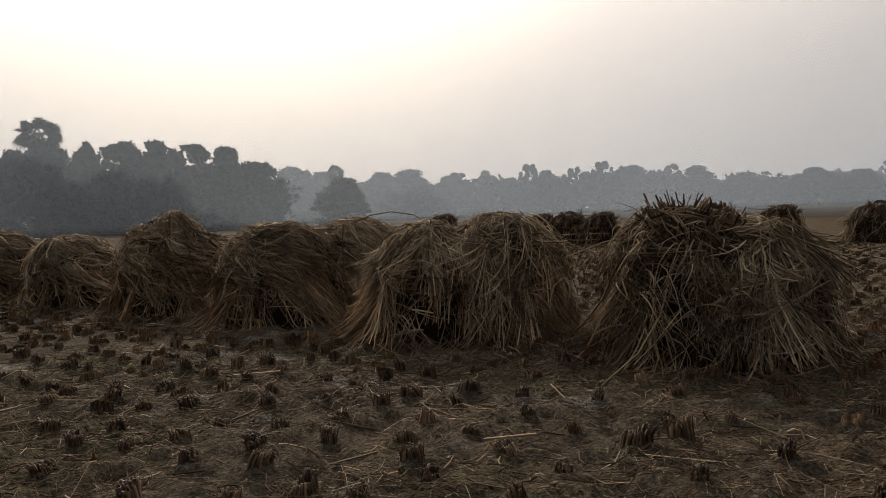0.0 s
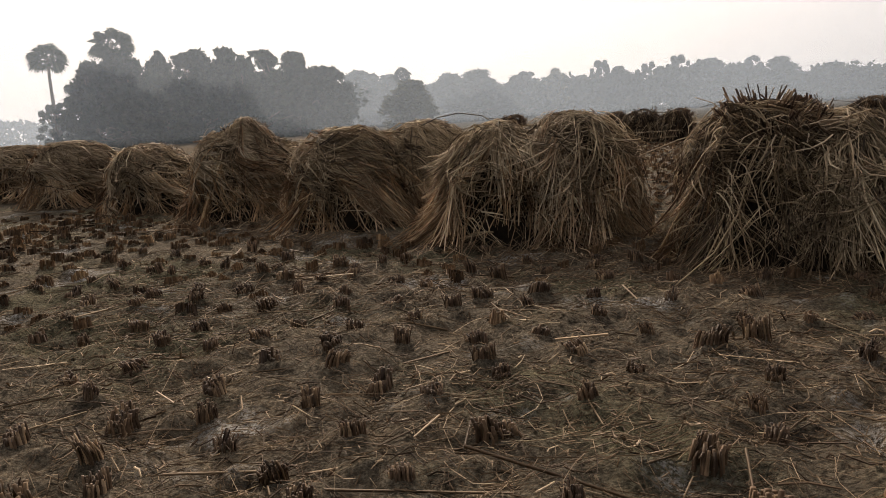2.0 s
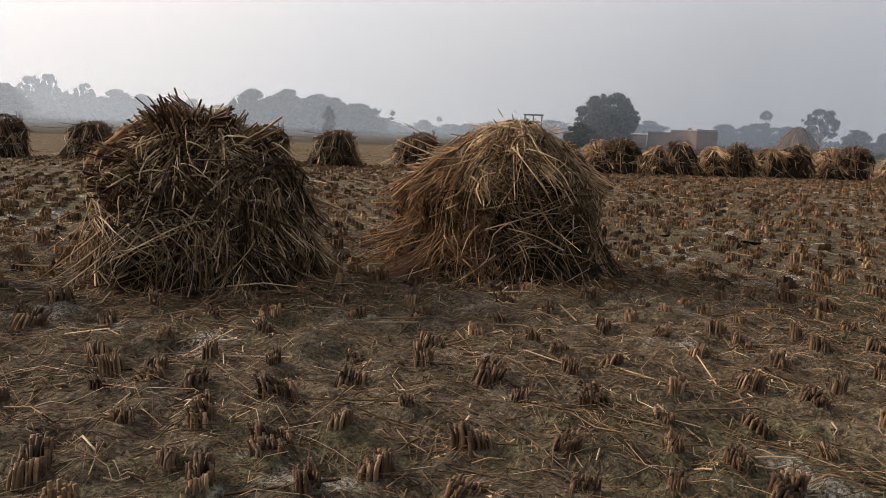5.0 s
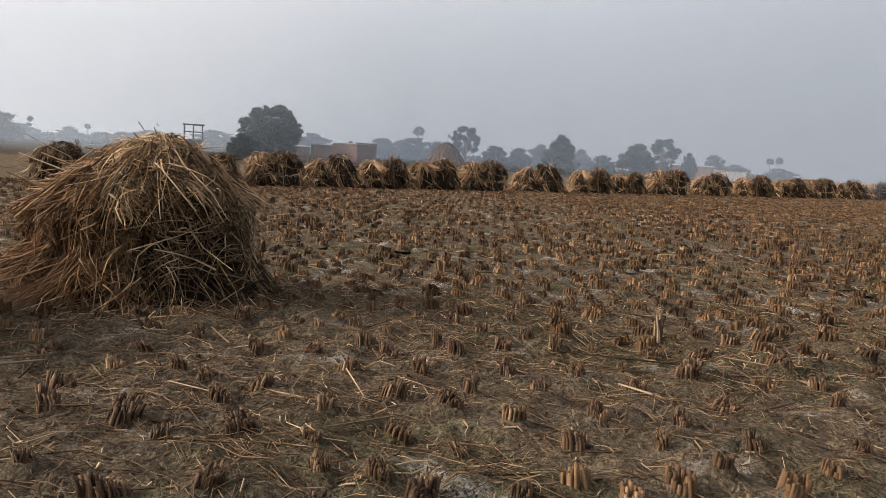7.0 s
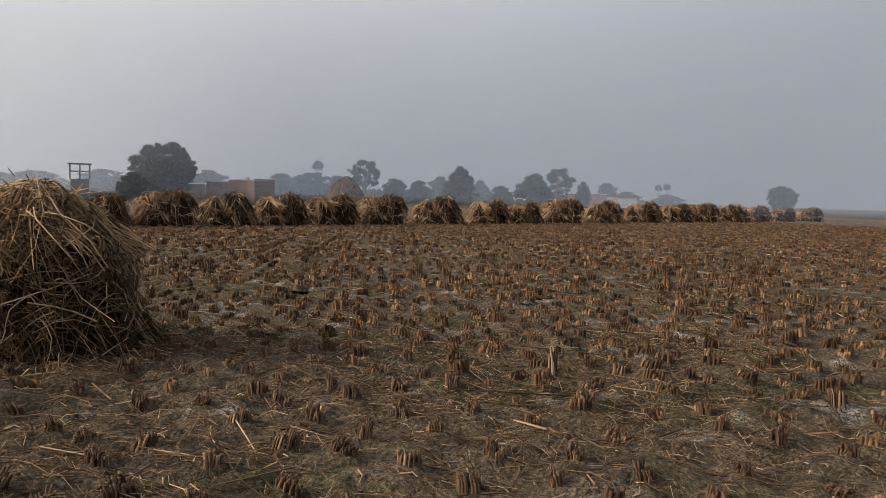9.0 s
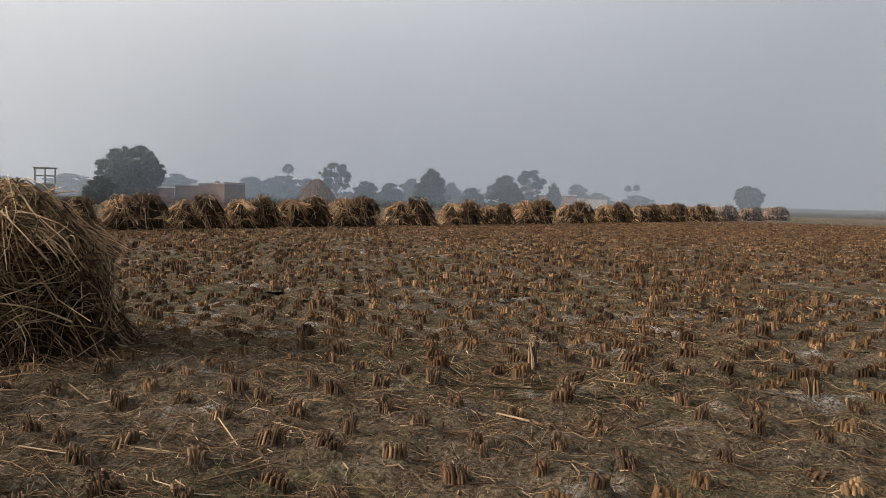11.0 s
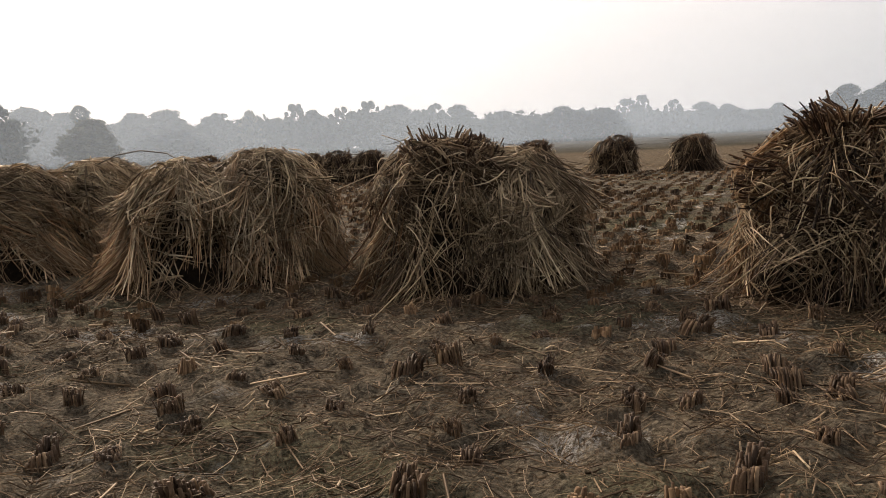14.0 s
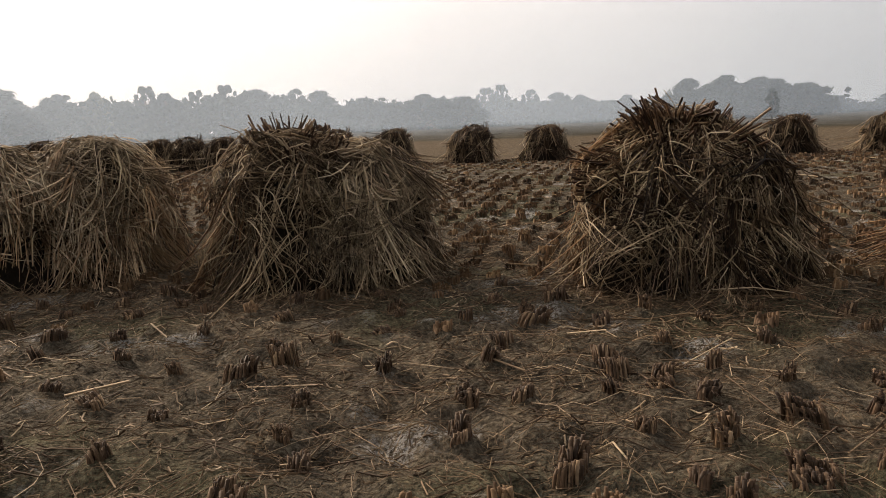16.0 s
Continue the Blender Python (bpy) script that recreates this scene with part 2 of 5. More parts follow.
def leaf_material(name, dark, light):
    m = Mat(name, 0.8, 0.08)
    tone = m.ramp(m.geo.outputs["Random Per Island"], [(0.0, dark), (1.0, light)])
    tone = m.mix(1.0, tone, m.ramp(m.random(), [(0.0, (0.75, 0.8, 0.8)), (1.0, (1.2, 1.15, 1.05))]), "MULTIPLY")
    m.color(tone)
    t = m.n.new("ShaderNodeBsdfTranslucent")
    m.link(tone, t.inputs["Color"])
    s = m.n.new("ShaderNodeMixShader")
    s.inputs[0].default_value = 0.15
    m.link(m.b.outputs[0], s.inputs[1])
    m.link(t.outputs[0], s.inputs[2])
    m.link(s.outputs[0], m.n["Material Output"].inputs["Surface"])
    return m.m


def plain_material(name, a, b, scale, rough=0.9, relief=0.01):
    m = Mat(name, rough, 0.2)
    m.color(m.mix(0.5, m.ramp(m.noise(scale, 5), [(0.3, a), (0.7, b)]), m.ramp(m.noise(scale * 9, 4), [(0.3, a), (0.7, b)])))
    m.bump(m.noise(scale * 6, 4), relief)
    return m.m


def brick_material():
    m = Mat("red_brick_courses", 0.9, 0.15)
    b = m.n.new("ShaderNodeTexBrick")
    for k, v in (("Scale", 1.0), ("Mortar Size", 0.012), ("Brick Width", 0.24), ("Row Height", 0.085)):
        b.inputs[k].default_value = v
    b.inputs["Color1"].default_value, b.inputs["Color2"].default_value = (0.21, 0.115, 0.085, 1), (0.15, 0.082, 0.062, 1)
    b.inputs["Mortar"].default_value = (0.2, 0.17, 0.14, 1)
    sep, com = m.n.new("ShaderNodeSeparateXYZ"), m.n.new("ShaderNodeCombineXYZ")
    m.link(m.geo.outputs["Position"], sep.inputs[0])
    m.link(m.math("ADD", sep.outputs[0], sep.outputs[1]), com.inputs[0])
    m.link(sep.outputs[2], com.inputs[1])
    m.link(com.outputs[0], b.inputs["Vector"])
    m.color(m.mix(0.6, b.outputs["Color"], m.ramp(m.noise(1.3, 5), [(0.3, (0.6, 0.55, 0.5)), (0.7, (1.15, 1.1, 1.05))]), "MULTIPLY"))
    return m.m


def haze_material(name, density, top):
    """Thin ground mist: mostly clear, scattering a share of the daylight, thinning out with height."""
    m = Mat(name, 1.0, 0.0)
    sep = m.n.new("ShaderNodeSeparateXYZ")
    m.link(m.geo.outputs["Position"], sep.inputs[0])
    fade = m.span(sep.outputs[2], 2.0, top, density, 0.0)
    wisps = m.span(m.noise(0.03, 3), 0.3, 0.7, 0.85, 1.1)
    lifted = m.span(sep.outputs[2], 0.1, 1.2, 0.4, 1.0)
    fac = m.math("MULTIPLY", m.math("MULTIPLY", fade, wisps), lifted, True)
    d, t, c = m.n.new("ShaderNodeBsdfDiffuse"), m.n.new("ShaderNodeBsdfTranslucent"), m.n.new("ShaderNodeBsdfTransparent")
    for s in (d, t):
        s.inputs["Color"].default_value = (0.6, 0.715, 0.86, 1)
    body, whole = m.n.new("ShaderNodeMixShader"), m.n.new("ShaderNodeMixShader")
    body.inputs[0].default_value = 0.78
    m.link(d.outputs[0], body.inputs[1])
    m.link(t.outputs[0], body.inputs[2])
    m.link(fac, whole.inputs[0])
    m.link(c.outputs[0], whole.inputs[1])
    m.link(body.outputs[0], whole.inputs[2])
    m.link(whole.outputs[0], m.n["Material Output"].inputs["Surface"])
    return m.m


CORE, EARTH = core_material(), ground_material()
LEAF = leaf_material("tree_leaves", (0.02, 0.027, 0.018), (0.055, 0.066, 0.042))
LEAF_DRY = leaf_material("dry_tree_leaves", (0.09, 0.085, 0.05), (0.17, 0.15, 0.085))
BARK = plain_material("tree_bark", (0.06, 0.045, 0.032), (0.14, 0.11, 0.08), 4)
CONCRETE = plain_material("grey_concrete", (0.25, 0.24, 0.225), (0.4, 0.385, 0.36), 1.5)
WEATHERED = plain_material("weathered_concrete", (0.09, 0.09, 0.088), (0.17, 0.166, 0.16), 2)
LIME = plain_material("pale_limewash", (0.55, 0.53, 0.5), (0.75, 0.73, 0.7), 1.2)
BRICK = brick_material()
HAY = plain_material("stacked_hay", (0.13, 0.074, 0.038), (0.24, 0.148, 0.08), 3, 0.9, 0.05)


# ---- mesh helpers ----
def mesh_from(name, verts, faces, material, smooth=False):
    me = bpy.data.meshes.new(name)
    me.from_pydata([tuple(v) for v in verts], [], faces)
    me.materials.append(material)
    if smooth:
        me.polygons.foreach_set("use_smooth", [True] * len(me.polygons))
    return me


def bulk_mesh(name, verts, quads, material, smooth=False, lock=None):
    """A mesh of quads from two arrays; lock: for each vertex the tone of the lock of straw it belongs to."""
    me = bpy.data.meshes.new(name)
    n, f = len(verts), len(quads)
    me.vertices.add(n)
    me.vertices.foreach_set("co", np.ascontiguousarray(verts, dtype=np.float32).ravel())
    me.loops.add(f * 4)
    me.loops.foreach_set("vertex_index", np.ascontiguousarray(quads, dtype=np.int32).ravel())
    me.polygons.add(f)
    me.polygons.foreach_set("loop_start", np.arange(0, f * 4, 4, dtype=np.int32))
    me.materials.append(material)
    me.update(calc_edges=True)
    me.validate()
    if lock is not None:
        me.attributes.new("lock", "FLOAT", "POINT").data.foreach_set("value", np.ascontiguousarray(lock, dtype=np.float32))
    if smooth:
        me.polygons.foreach_set("use_smooth", [True] * len(me.polygons))
    return me


def part(name, data, material=None, parent=None, label="", kind=""):
    if isinstance(data, bmesh.types.BMesh):
        me = bpy.data.meshes.new(name)
        data.to_mesh(me)
        data.free()
        me.materials.append(material)
        data = me
    ob = new(name, data)
    ob.parent = parent
    return tagged(ob, label, kind=kind)


def box(bm, x0, x1, y0, y1, z0, z1):
    r = bmesh.ops.create_cube(bm, size=1.0)
    bmesh.ops.scale(bm, vec=(x1 - x0, y1 - y0, z1 - z0), verts=r["verts"])
    bmesh.ops.translate(bm, vec=((x0 + x1) / 2, (y0 + y1) / 2, (z0 + z1) / 2), verts=r["verts"])
    return r["verts"]


rng = np.random.default_rng(11)


def stalks(lines, radius, taper=0.55, sides=3, flat=0.55, seed=0):
    """Vertices and quads of many thin stalks. lines: (count, points, 3)."""
    r = np.random.default_rng(seed)
    n, k = lines.shape[:2]
    way = lines[:, -1] - lines[:, 0]
    way /= np.linalg.norm(way, axis=1, keepdims=True) + 1e-9
    any_way = r.normal(size=(n, 3))
    a = np.cross(way, any_way)
    a /= np.linalg.norm(a, axis=1, keepdims=True) + 1e-9
    b = np.cross(way, a)
    ang = np.arange(sides) * 2 * np.pi / sides
    rad = np.asarray(radius)[:, None] * np.linspace(1.0, taper, k)[None, :]
    ring = np.cos(ang)[None, None, :, None] * a[:, None, None, :] + flat * np.sin(ang)[None, None, :, None] * b[:, None, None, :]
    v = lines[:, :, None, :] + ring * rad[:, :, None, None]
    idx = np.arange(n * k * sides).reshape(n, k, sides)
    nxt = np.roll(idx, -1, axis=2)
    q = np.stack([idx[:, :-1], nxt[:, :-1], nxt[:, 1:], idx[:, 1:]], axis=-1).reshape(-1, 4)
    return v.reshape(-1, 3), q


def value_noise(x, y, seed):
    xi, yi = np.floor(x).astype(np.int64), np.floor(y).astype(np.int64)
    fx, fy = x - xi, y - yi
    fx, fy = fx * fx * (3 - 2 * fx), fy * fy * (3 - 2 * fy)

    def h(i, j):
        k = (i * 374761393 + j * 668265263 + seed * 144665) & 0x7FFFFFFF
        k = ((k ^ (k >> 13)) * 1274126177) & 0x7FFFFFFF
        return ((k ^ (k >> 16)) & 0xFFFF) / 65535.0
    return (h(xi, yi) * (1 - fx) + h(xi + 1, yi) * fx) * (1 - fy) + (h(xi, yi + 1) * (1 - fx) + h(xi + 1, yi + 1) * fx) * fy


HOLLOWS = [(0.86, 2.95, 0.17, 0.035), (2.4, 5.1, 0.2, 0.04), (1.35, 3.1, 0.12, 0.02), (4.1, 2.1, 0.25, 0.03), (3.0, 2.9, 0.15, 0.02), (5.9, -1.2, 0.2, 0.02)]


def ground_height(x, y):
    """Lumpy dry mud near the path, flat far away."""
    x, y = np.asarray(x, float), np.asarray(y, float)
    z = 0.04 * (value_noise(x * 0.9, y * 0.9, 1) - 0.5) + 0.05 * (value_noise(x * 2.9, y * 2.9, 2) - 0.5) + 0.07 * (value_noise(x * 6, y * 6, 3) - 0.5) + 0.045 * (value_noise(x * 12, y * 12, 4) - 0.5)
    for hx, hy, s, d in HOLLOWS:
        z = z - 2.3 * d * np.exp(-((x - hx) ** 2 + (y - hy) ** 2) / (s * s))
    return z * np.clip(1.6 - np.hypot(x - 3, y - 3) / 22, 0, 1)


# ---- ground, one sheet to the horizon ----
def axis(lo, hi, step):
    far = 0.12 * 1.32 ** np.arange(1, 37)
    return np.concatenate([lo - far[::-1], np.arange(lo, hi, step), hi + far])


gx, gy = axis(-3.6, 7.6, 0.036), axis(-3.6, 7.6, 0.036)
mx, my = np.meshgrid(gx, gy, indexing="ij")
gv = np.stack([mx, my, ground_height(mx, my)], axis=-1).reshape(-1, 3)
gi = np.arange(len(gx) * len(gy)).reshape(len(gx), len(gy))
gq = np.stack([gi[:-1, :-1], gi[1:, :-1], gi[1:, 1:], gi[:-1, 1:]], axis=-1).reshape(-1, 4)
ground = new("ground", bulk_mesh("ground", gv, gq, EARTH, True))
tagged(ground, "dry grey-brown harvested rice field with pale salt patches", "ground", kind="structure")

# ---- mist over the fields ----
for radius, density, top in ((71, 0.11, 30), (93, 0.13, 38), (133, 0.12, 46), (168, 0.12, 56), (215, 0.2, 70)):
    a = np.linspace(0, 2 * np.pi, 97)[:-1]
    vs = [(radius * math.cos(t), radius * math.sin(t), z) for z in (-0.3, top) for t in a]
    fs = [(i, (i + 1) % 96, 96 + (i + 1) % 96, 96 + i) for i in range(96)]
    ob = new("backdrop_mist", mesh_from("mist", vs, fs, haze_material("morning_mist", density, top), True))
    tagged(ob, "thin grey-blue morning mist lying over the far fields", "mist", kind="structure")

# ---- straw stooks ----
PROFILE_S = np.array([0.0, 0.12, 0.3, 0.5, 0.68, 0.82, 0.92, 0.98, 1.0])
PROFILE_R = np.array([1.09, 1.03, 0.96, 0.87, 0.75, 0.59, 0.43, 0.24, 0.0])
PROFILE_FULL = np.array([1.12, 1.04, 0.95, 0.86, 0.77, 0.69, 0.60, 0.45, 0.0])


class Lobe:
    """One heap of a stook: centre, half widths, height, fullness of its shoulders, overhang of its upper tier, slant of its axis."""

    def __init__(self, lb, seed):
        (self.cx, self.cy), (self.ax, self.ay) = lb["c"], lb["a"]
        self.h, self.seed = lb["h"], seed
        self.profile = PROFILE_R + (PROFILE_FULL - PROFILE_R) * lb.get("full", 0.0)
        self.tier = lb.get("tier", 0.06)
        self.lean = lb.get("lean", (0.0, 0.0))

    def at(self, theta, s, lift=0.0, shrink=1.0):
        """A point on the surface: angle round the heap, share of its height, and how far it stands off."""
        p = np.interp(s, PROFILE_S, self.profile)
        ledge = np.exp(-((s - 0.66) / 0.12) ** 2) - 0.8 * np.exp(-((s - 0.40) / 0.13) ** 2)
        p = p + self.tier * ledge * (0.75 + 0.5 * np.sin(2 * theta + self.seed))
        bumps = 1 + 0.07 * np.sin(3 * theta + self.seed + 2 * s) + 0.06 * np.sin(5 * theta + 2.1 * self.seed + 5 * s) + 0.05 * np.sin(8 * theta - 9 * s + self.seed)
        r = p * bumps * shrink
        z = self.h * s * shrink * (1 + 0.04 * np.sin(2 * theta + self.seed))
        return np.stack([self.cx + self.lean[0] * s + (self.ax * r + lift) * np.cos(theta), self.cy + self.lean[1] * s + (self.ay * r + lift) * np.sin(theta), z + 0.35 * lift * s], axis=-1)


def locks(r, n, size):
    """Which lock of straw each straw belongs to; about a fifth lie free."""
    count = max(4, n // size)
    return count, np.where(r.random(n) < 0.8, r.integers(0, count, n), -1)


def shared(r, n, count, which, draw, jitter):
    """A value that the straws of one lock have nearly in common."""
    own, common = draw(n), draw(count)
    return np.where(which < 0, own, common[which] + r.normal(0, jitter, n))


def hang(lobe, r, n, s_top, s_low, drift, lift, bow=0.05, points=4, size=16, fan=0.45, sweep=0.0):
    """Straws that hang down over a heap in locks, from s_top to about s_low."""
    c, w = locks(r, n, size)
    th = shared(r, n, c, w, lambda k: r.uniform(-np.pi, np.pi, k), 0.05)
    st = np.clip(shared(r, n, c, w, lambda k: r.uniform(*s_top, k), 0.035), 0.2, 1.0)
    sl = np.minimum(shared(r, n, c, w, lambda k: r.uniform(*s_low, k), 0.07), st - 0.12)
    dr = shared(r, n, c, w, lambda k: r.normal(0, drift, k), 0.08) + fan * np.sin(th + np.pi / 2) * (np.sin(th) < 0.3) + sweep
    off = np.abs(shared(r, n, c, w, lambda k: lift * (2 * r.random(k) ** 1.5 - 0.55), 0.012))
    kick = np.abs(shared(r, n, c, w, lambda k: r.normal(0, bow, k), 0.02)) * np.where(r.random(n) < 0.08, 2.4, 1.0)
    tone = shared(r, n, c, w, r.random, 0.06)
    u = np.linspace(0, 1, points)
    wig = np.cumsum(r.normal(0, 0.022, (n, points)), axis=1)
    s = st[:, None] + (sl - st)[:, None] * u
    t = th[:, None] + dr[:, None] * u ** 1.3 + wig
    ex = off[:, None] + kick[:, None] * u ** 2
    p = lobe.at(t, np.clip(s, 0, 1), ex) + r.normal(0, 0.005, (n, points, 3))
    p[..., 2] = np.maximum(p[..., 2], 0.012 + 0.02 * r.random((n, 1)))
    return p, th, tone


def across(lobe, r, n, s_mid, length, tilt, lift, points=4, size=7, way0=0.0):
    """Tangled wisps of straw that lie across a heap, mostly along way0."""
    c, w = locks(r, n, size)
    th = shared(r, n, c, w, lambda k: r.uniform(-np.pi, np.pi, k), 0.05)
    sm = shared(r, n, c, w, lambda k: r.uniform(*s_mid, k), 0.025)
    ln = r.uniform(*length, n)
    way = way0 + shared(r, n, c, w, lambda k: r.normal(0, tilt, k), 0.2) + np.where(r.random(n) < 0.5, 0, np.pi)
    tone = shared(r, n, c, w, r.random, 0.06)
    u = np.linspace(-0.5, 0.5, points)
    curl = r.normal(0, 0.7, (n, 1)) * u
    s = sm[:, None] + ln[:, None] * np.sin(way[:, None] + curl) * u / lobe.h
    t = th[:, None] + ln[:, None] * np.cos(way[:, None] + curl) * u / lobe.ax / 0.8
    off = np.abs(shared(r, n, c, w, lambda k: r.uniform(0, lift, k), 0.012))[:, None] + np.where(r.random((n, 1)) < 0.15, 0.22, 0.08) * np.maximum(u * 1.5, -0.3 * u) * r.random((n, 1))
    p = lobe.at(t, np.clip(s, 0.02, 0.97), off)
    p[..., 2] = np.maximum(p[..., 2], 0.02)
    return p, th, tone


def droop(lobe, r, n, tiers, sweep=0.0, points=6):
    """Long dry leaves that spring from the tiers of a stook, arch outwards and hang down, singly or a few together."""
    c, w = locks(r, n, 4)
    th = shared(r, n, c, w, lambda k: r.uniform(-np.pi - 0.4, 0.4, k), 0.09)
    s0 = shared(r, n, c, w, lambda k: r.choice(tiers, k) + r.normal(0, 0.07, k), 0.03)
    fall = shared(r, n, c, w, lambda k: r.uniform(0.08, 0.36, k), 0.06)
    side = shared(r, n, c, w, lambda k: r.normal(sweep, 0.32, k), 0.16)
    arch = np.abs(shared(r, n, c, w, lambda k: r.uniform(0.02, 0.13, k), 0.03))
    tone = shared(r, n, c, w, r.random, 0.1)
    u = np.linspace(0, 1, points)
    s = s0[:, None] + 0.1 * np.sin(u * 2.2)[None] * r.random((n, 1)) - fall[:, None] * u ** 1.6
    t = th[:, None] + side[:, None] * u + np.cumsum(r.normal(0, 0.012, (n, points)), axis=1) + r.normal(0, 0.12, (n, 1)) * u ** 3
    off = 0.015 + arch[:, None] * np.sin(np.pi * (0.1 + 0.8 * u))[None] + 0.05 * r.random((n, 1)) * u
    p = lobe.at(t, np.clip(s, 0.01, 0.99), off)
    p[..., 2] = np.maximum(p[..., 2], 0.015)
    return p, th, tone


def over(lobe, r, n, comb, spread, reach, length, points=6):
    """Straws combed over the crown of a heap."""
    c, w = locks(r, n, 8)
    a = shared(r, n, c, w, lambda k: r.normal(comb, spread, k), 0.1)
    x0, y0 = (shared(r, n, c, w, lambda k: r.normal(0, reach, k), 0.04) * k for k in (lobe.ax, lobe.ay))
    tone = shared(r, n, c, w, r.random, 0.06)
    ln = r.uniform(*length, n)
    u = np.linspace(-0.5, 0.5, points)
    x = x0[:, None] + ln[:, None] * u * np.cos(a)[:, None]
    y = y0[:, None] + ln[:, None] * u * np.sin(a)[:, None]
    rho = np.hypot(x / lobe.ax, y / lobe.ay)
    s = np.interp(rho, lobe.profile[::-1], PROFILE_S[::-1])
    z = lobe.h * np.maximum(s, 0.45) + r.uniform(0, 0.07, (n, 1)) + r.normal(0, 0.012, (n, points))
    fits = rho.max(axis=1) < 1.0
    return np.stack([lobe.cx + lobe.lean[0] * s + x, lobe.cy + lobe.lean[1] * s + y, z], axis=-1)[fits], np.arctan2(y.mean(axis=1), x.mean(axis=1))[fits], tone[fits]


def bristle(lobe, r, count, theta, s, tilt, size=0.04, length=(0.015, 0.08), sink=0.11):
    """A tied bunch of stiff cut stalk ends that sticks out of a heap."""
    root = lobe.at(np.array(theta), np.array(s), 0.05)
    out_way = np.array([math.cos(theta) * math.cos(tilt), math.sin(theta) * math.cos(tilt), math.sin(tilt)])
    side = np.cross(out_way, [0.3, 0.2, 1.0])
    side /= np.linalg.norm(side)
    other = np.cross(out_way, side)
    j = r.normal(0, size, (count, 2))
    base = root - out_way * sink + j[:, :1] * side + j[:, 1:] * other
    out_way = out_way + r.normal(0, 0.25 if size < 0.045 else 0.1, 3)
    way = out_way + (j[:, :1] * side + j[:, 1:] * other) * 2.6 + r.normal(0, 0.12, (count, 3))
    ln = r.uniform(*length, count) * r.uniform(0.2, 1.5) + sink
    return np.stack([base, base + way * ln[:, None] * 0.55, base + way * ln[:, None]], axis=1)


def heap_core(lobe, shrink=0.92, around=28, up=10):
    vs, fs = [], []
    th = np.linspace(0, 2 * np.pi, around + 1)[:-1]
    for i in range(up):
        vs += [tuple(v) for v in lobe.at(th, np.full(around, i / up * 0.985), 0.0, shrink)]
    vs.append((lobe.cx + lobe.lean[0], lobe.cy + lobe.lean[1], lobe.h * shrink))
    for i in range(up - 1):
        for k in range(around):
            fs.append((i * around + k, i * around + (k + 1) % around, (i + 1) * around + (k + 1) % around, (i + 1) * around + k))
    for k in range(around):
        fs.append(((up - 1) * around + k, (up - 1) * around + (k + 1) % around, len(vs) - 1))
    return vs, fs


STRAW_PARTS = {"mess": "loose_straw", "crown": "crown_straw", "side": "combed_straw", "mat": "matted_straw", "leaf": "drooping_leaves"}


def straw_tones(kind):
    """Which straw each layer of a heap is made of."""
    body = {"grey": STRAW_GREY, "dark": STRAW_DARK, "gold": STRAW_GOLD, "pale": STRAW_PALE, "beige": STRAW_BEIGE, "tan": STRAW_PALE, "rust": STRAW_RUST}[kind]
    mats = dict.fromkeys(("low", "mid", "top", "mess", "crown", "side"), body)
    # the inner mat is dark to stand for shade between the outer straws
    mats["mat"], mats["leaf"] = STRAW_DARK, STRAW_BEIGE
    if kind == "dark":
        mats.update(mess=STRAW_GREY, crown=STRAW_GREY)
    if kind == "rust":
        mats.update(leaf=STRAW_GOLD, crown=STRAW_PALE, mat=STRAW_RUST)
    if kind == "tan":
        mats.update(top=STRAW_BEIGE, crown=STRAW_BEIGE, side=STRAW_BEIGE, mess=STRAW_BEIGE, mat=STRAW_PALE)
    # low and mid skirts darkened: shade on the stook's front, put into the straw colour
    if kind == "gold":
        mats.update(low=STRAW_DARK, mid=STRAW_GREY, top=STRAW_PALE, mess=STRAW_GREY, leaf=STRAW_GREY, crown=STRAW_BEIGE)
    return mats


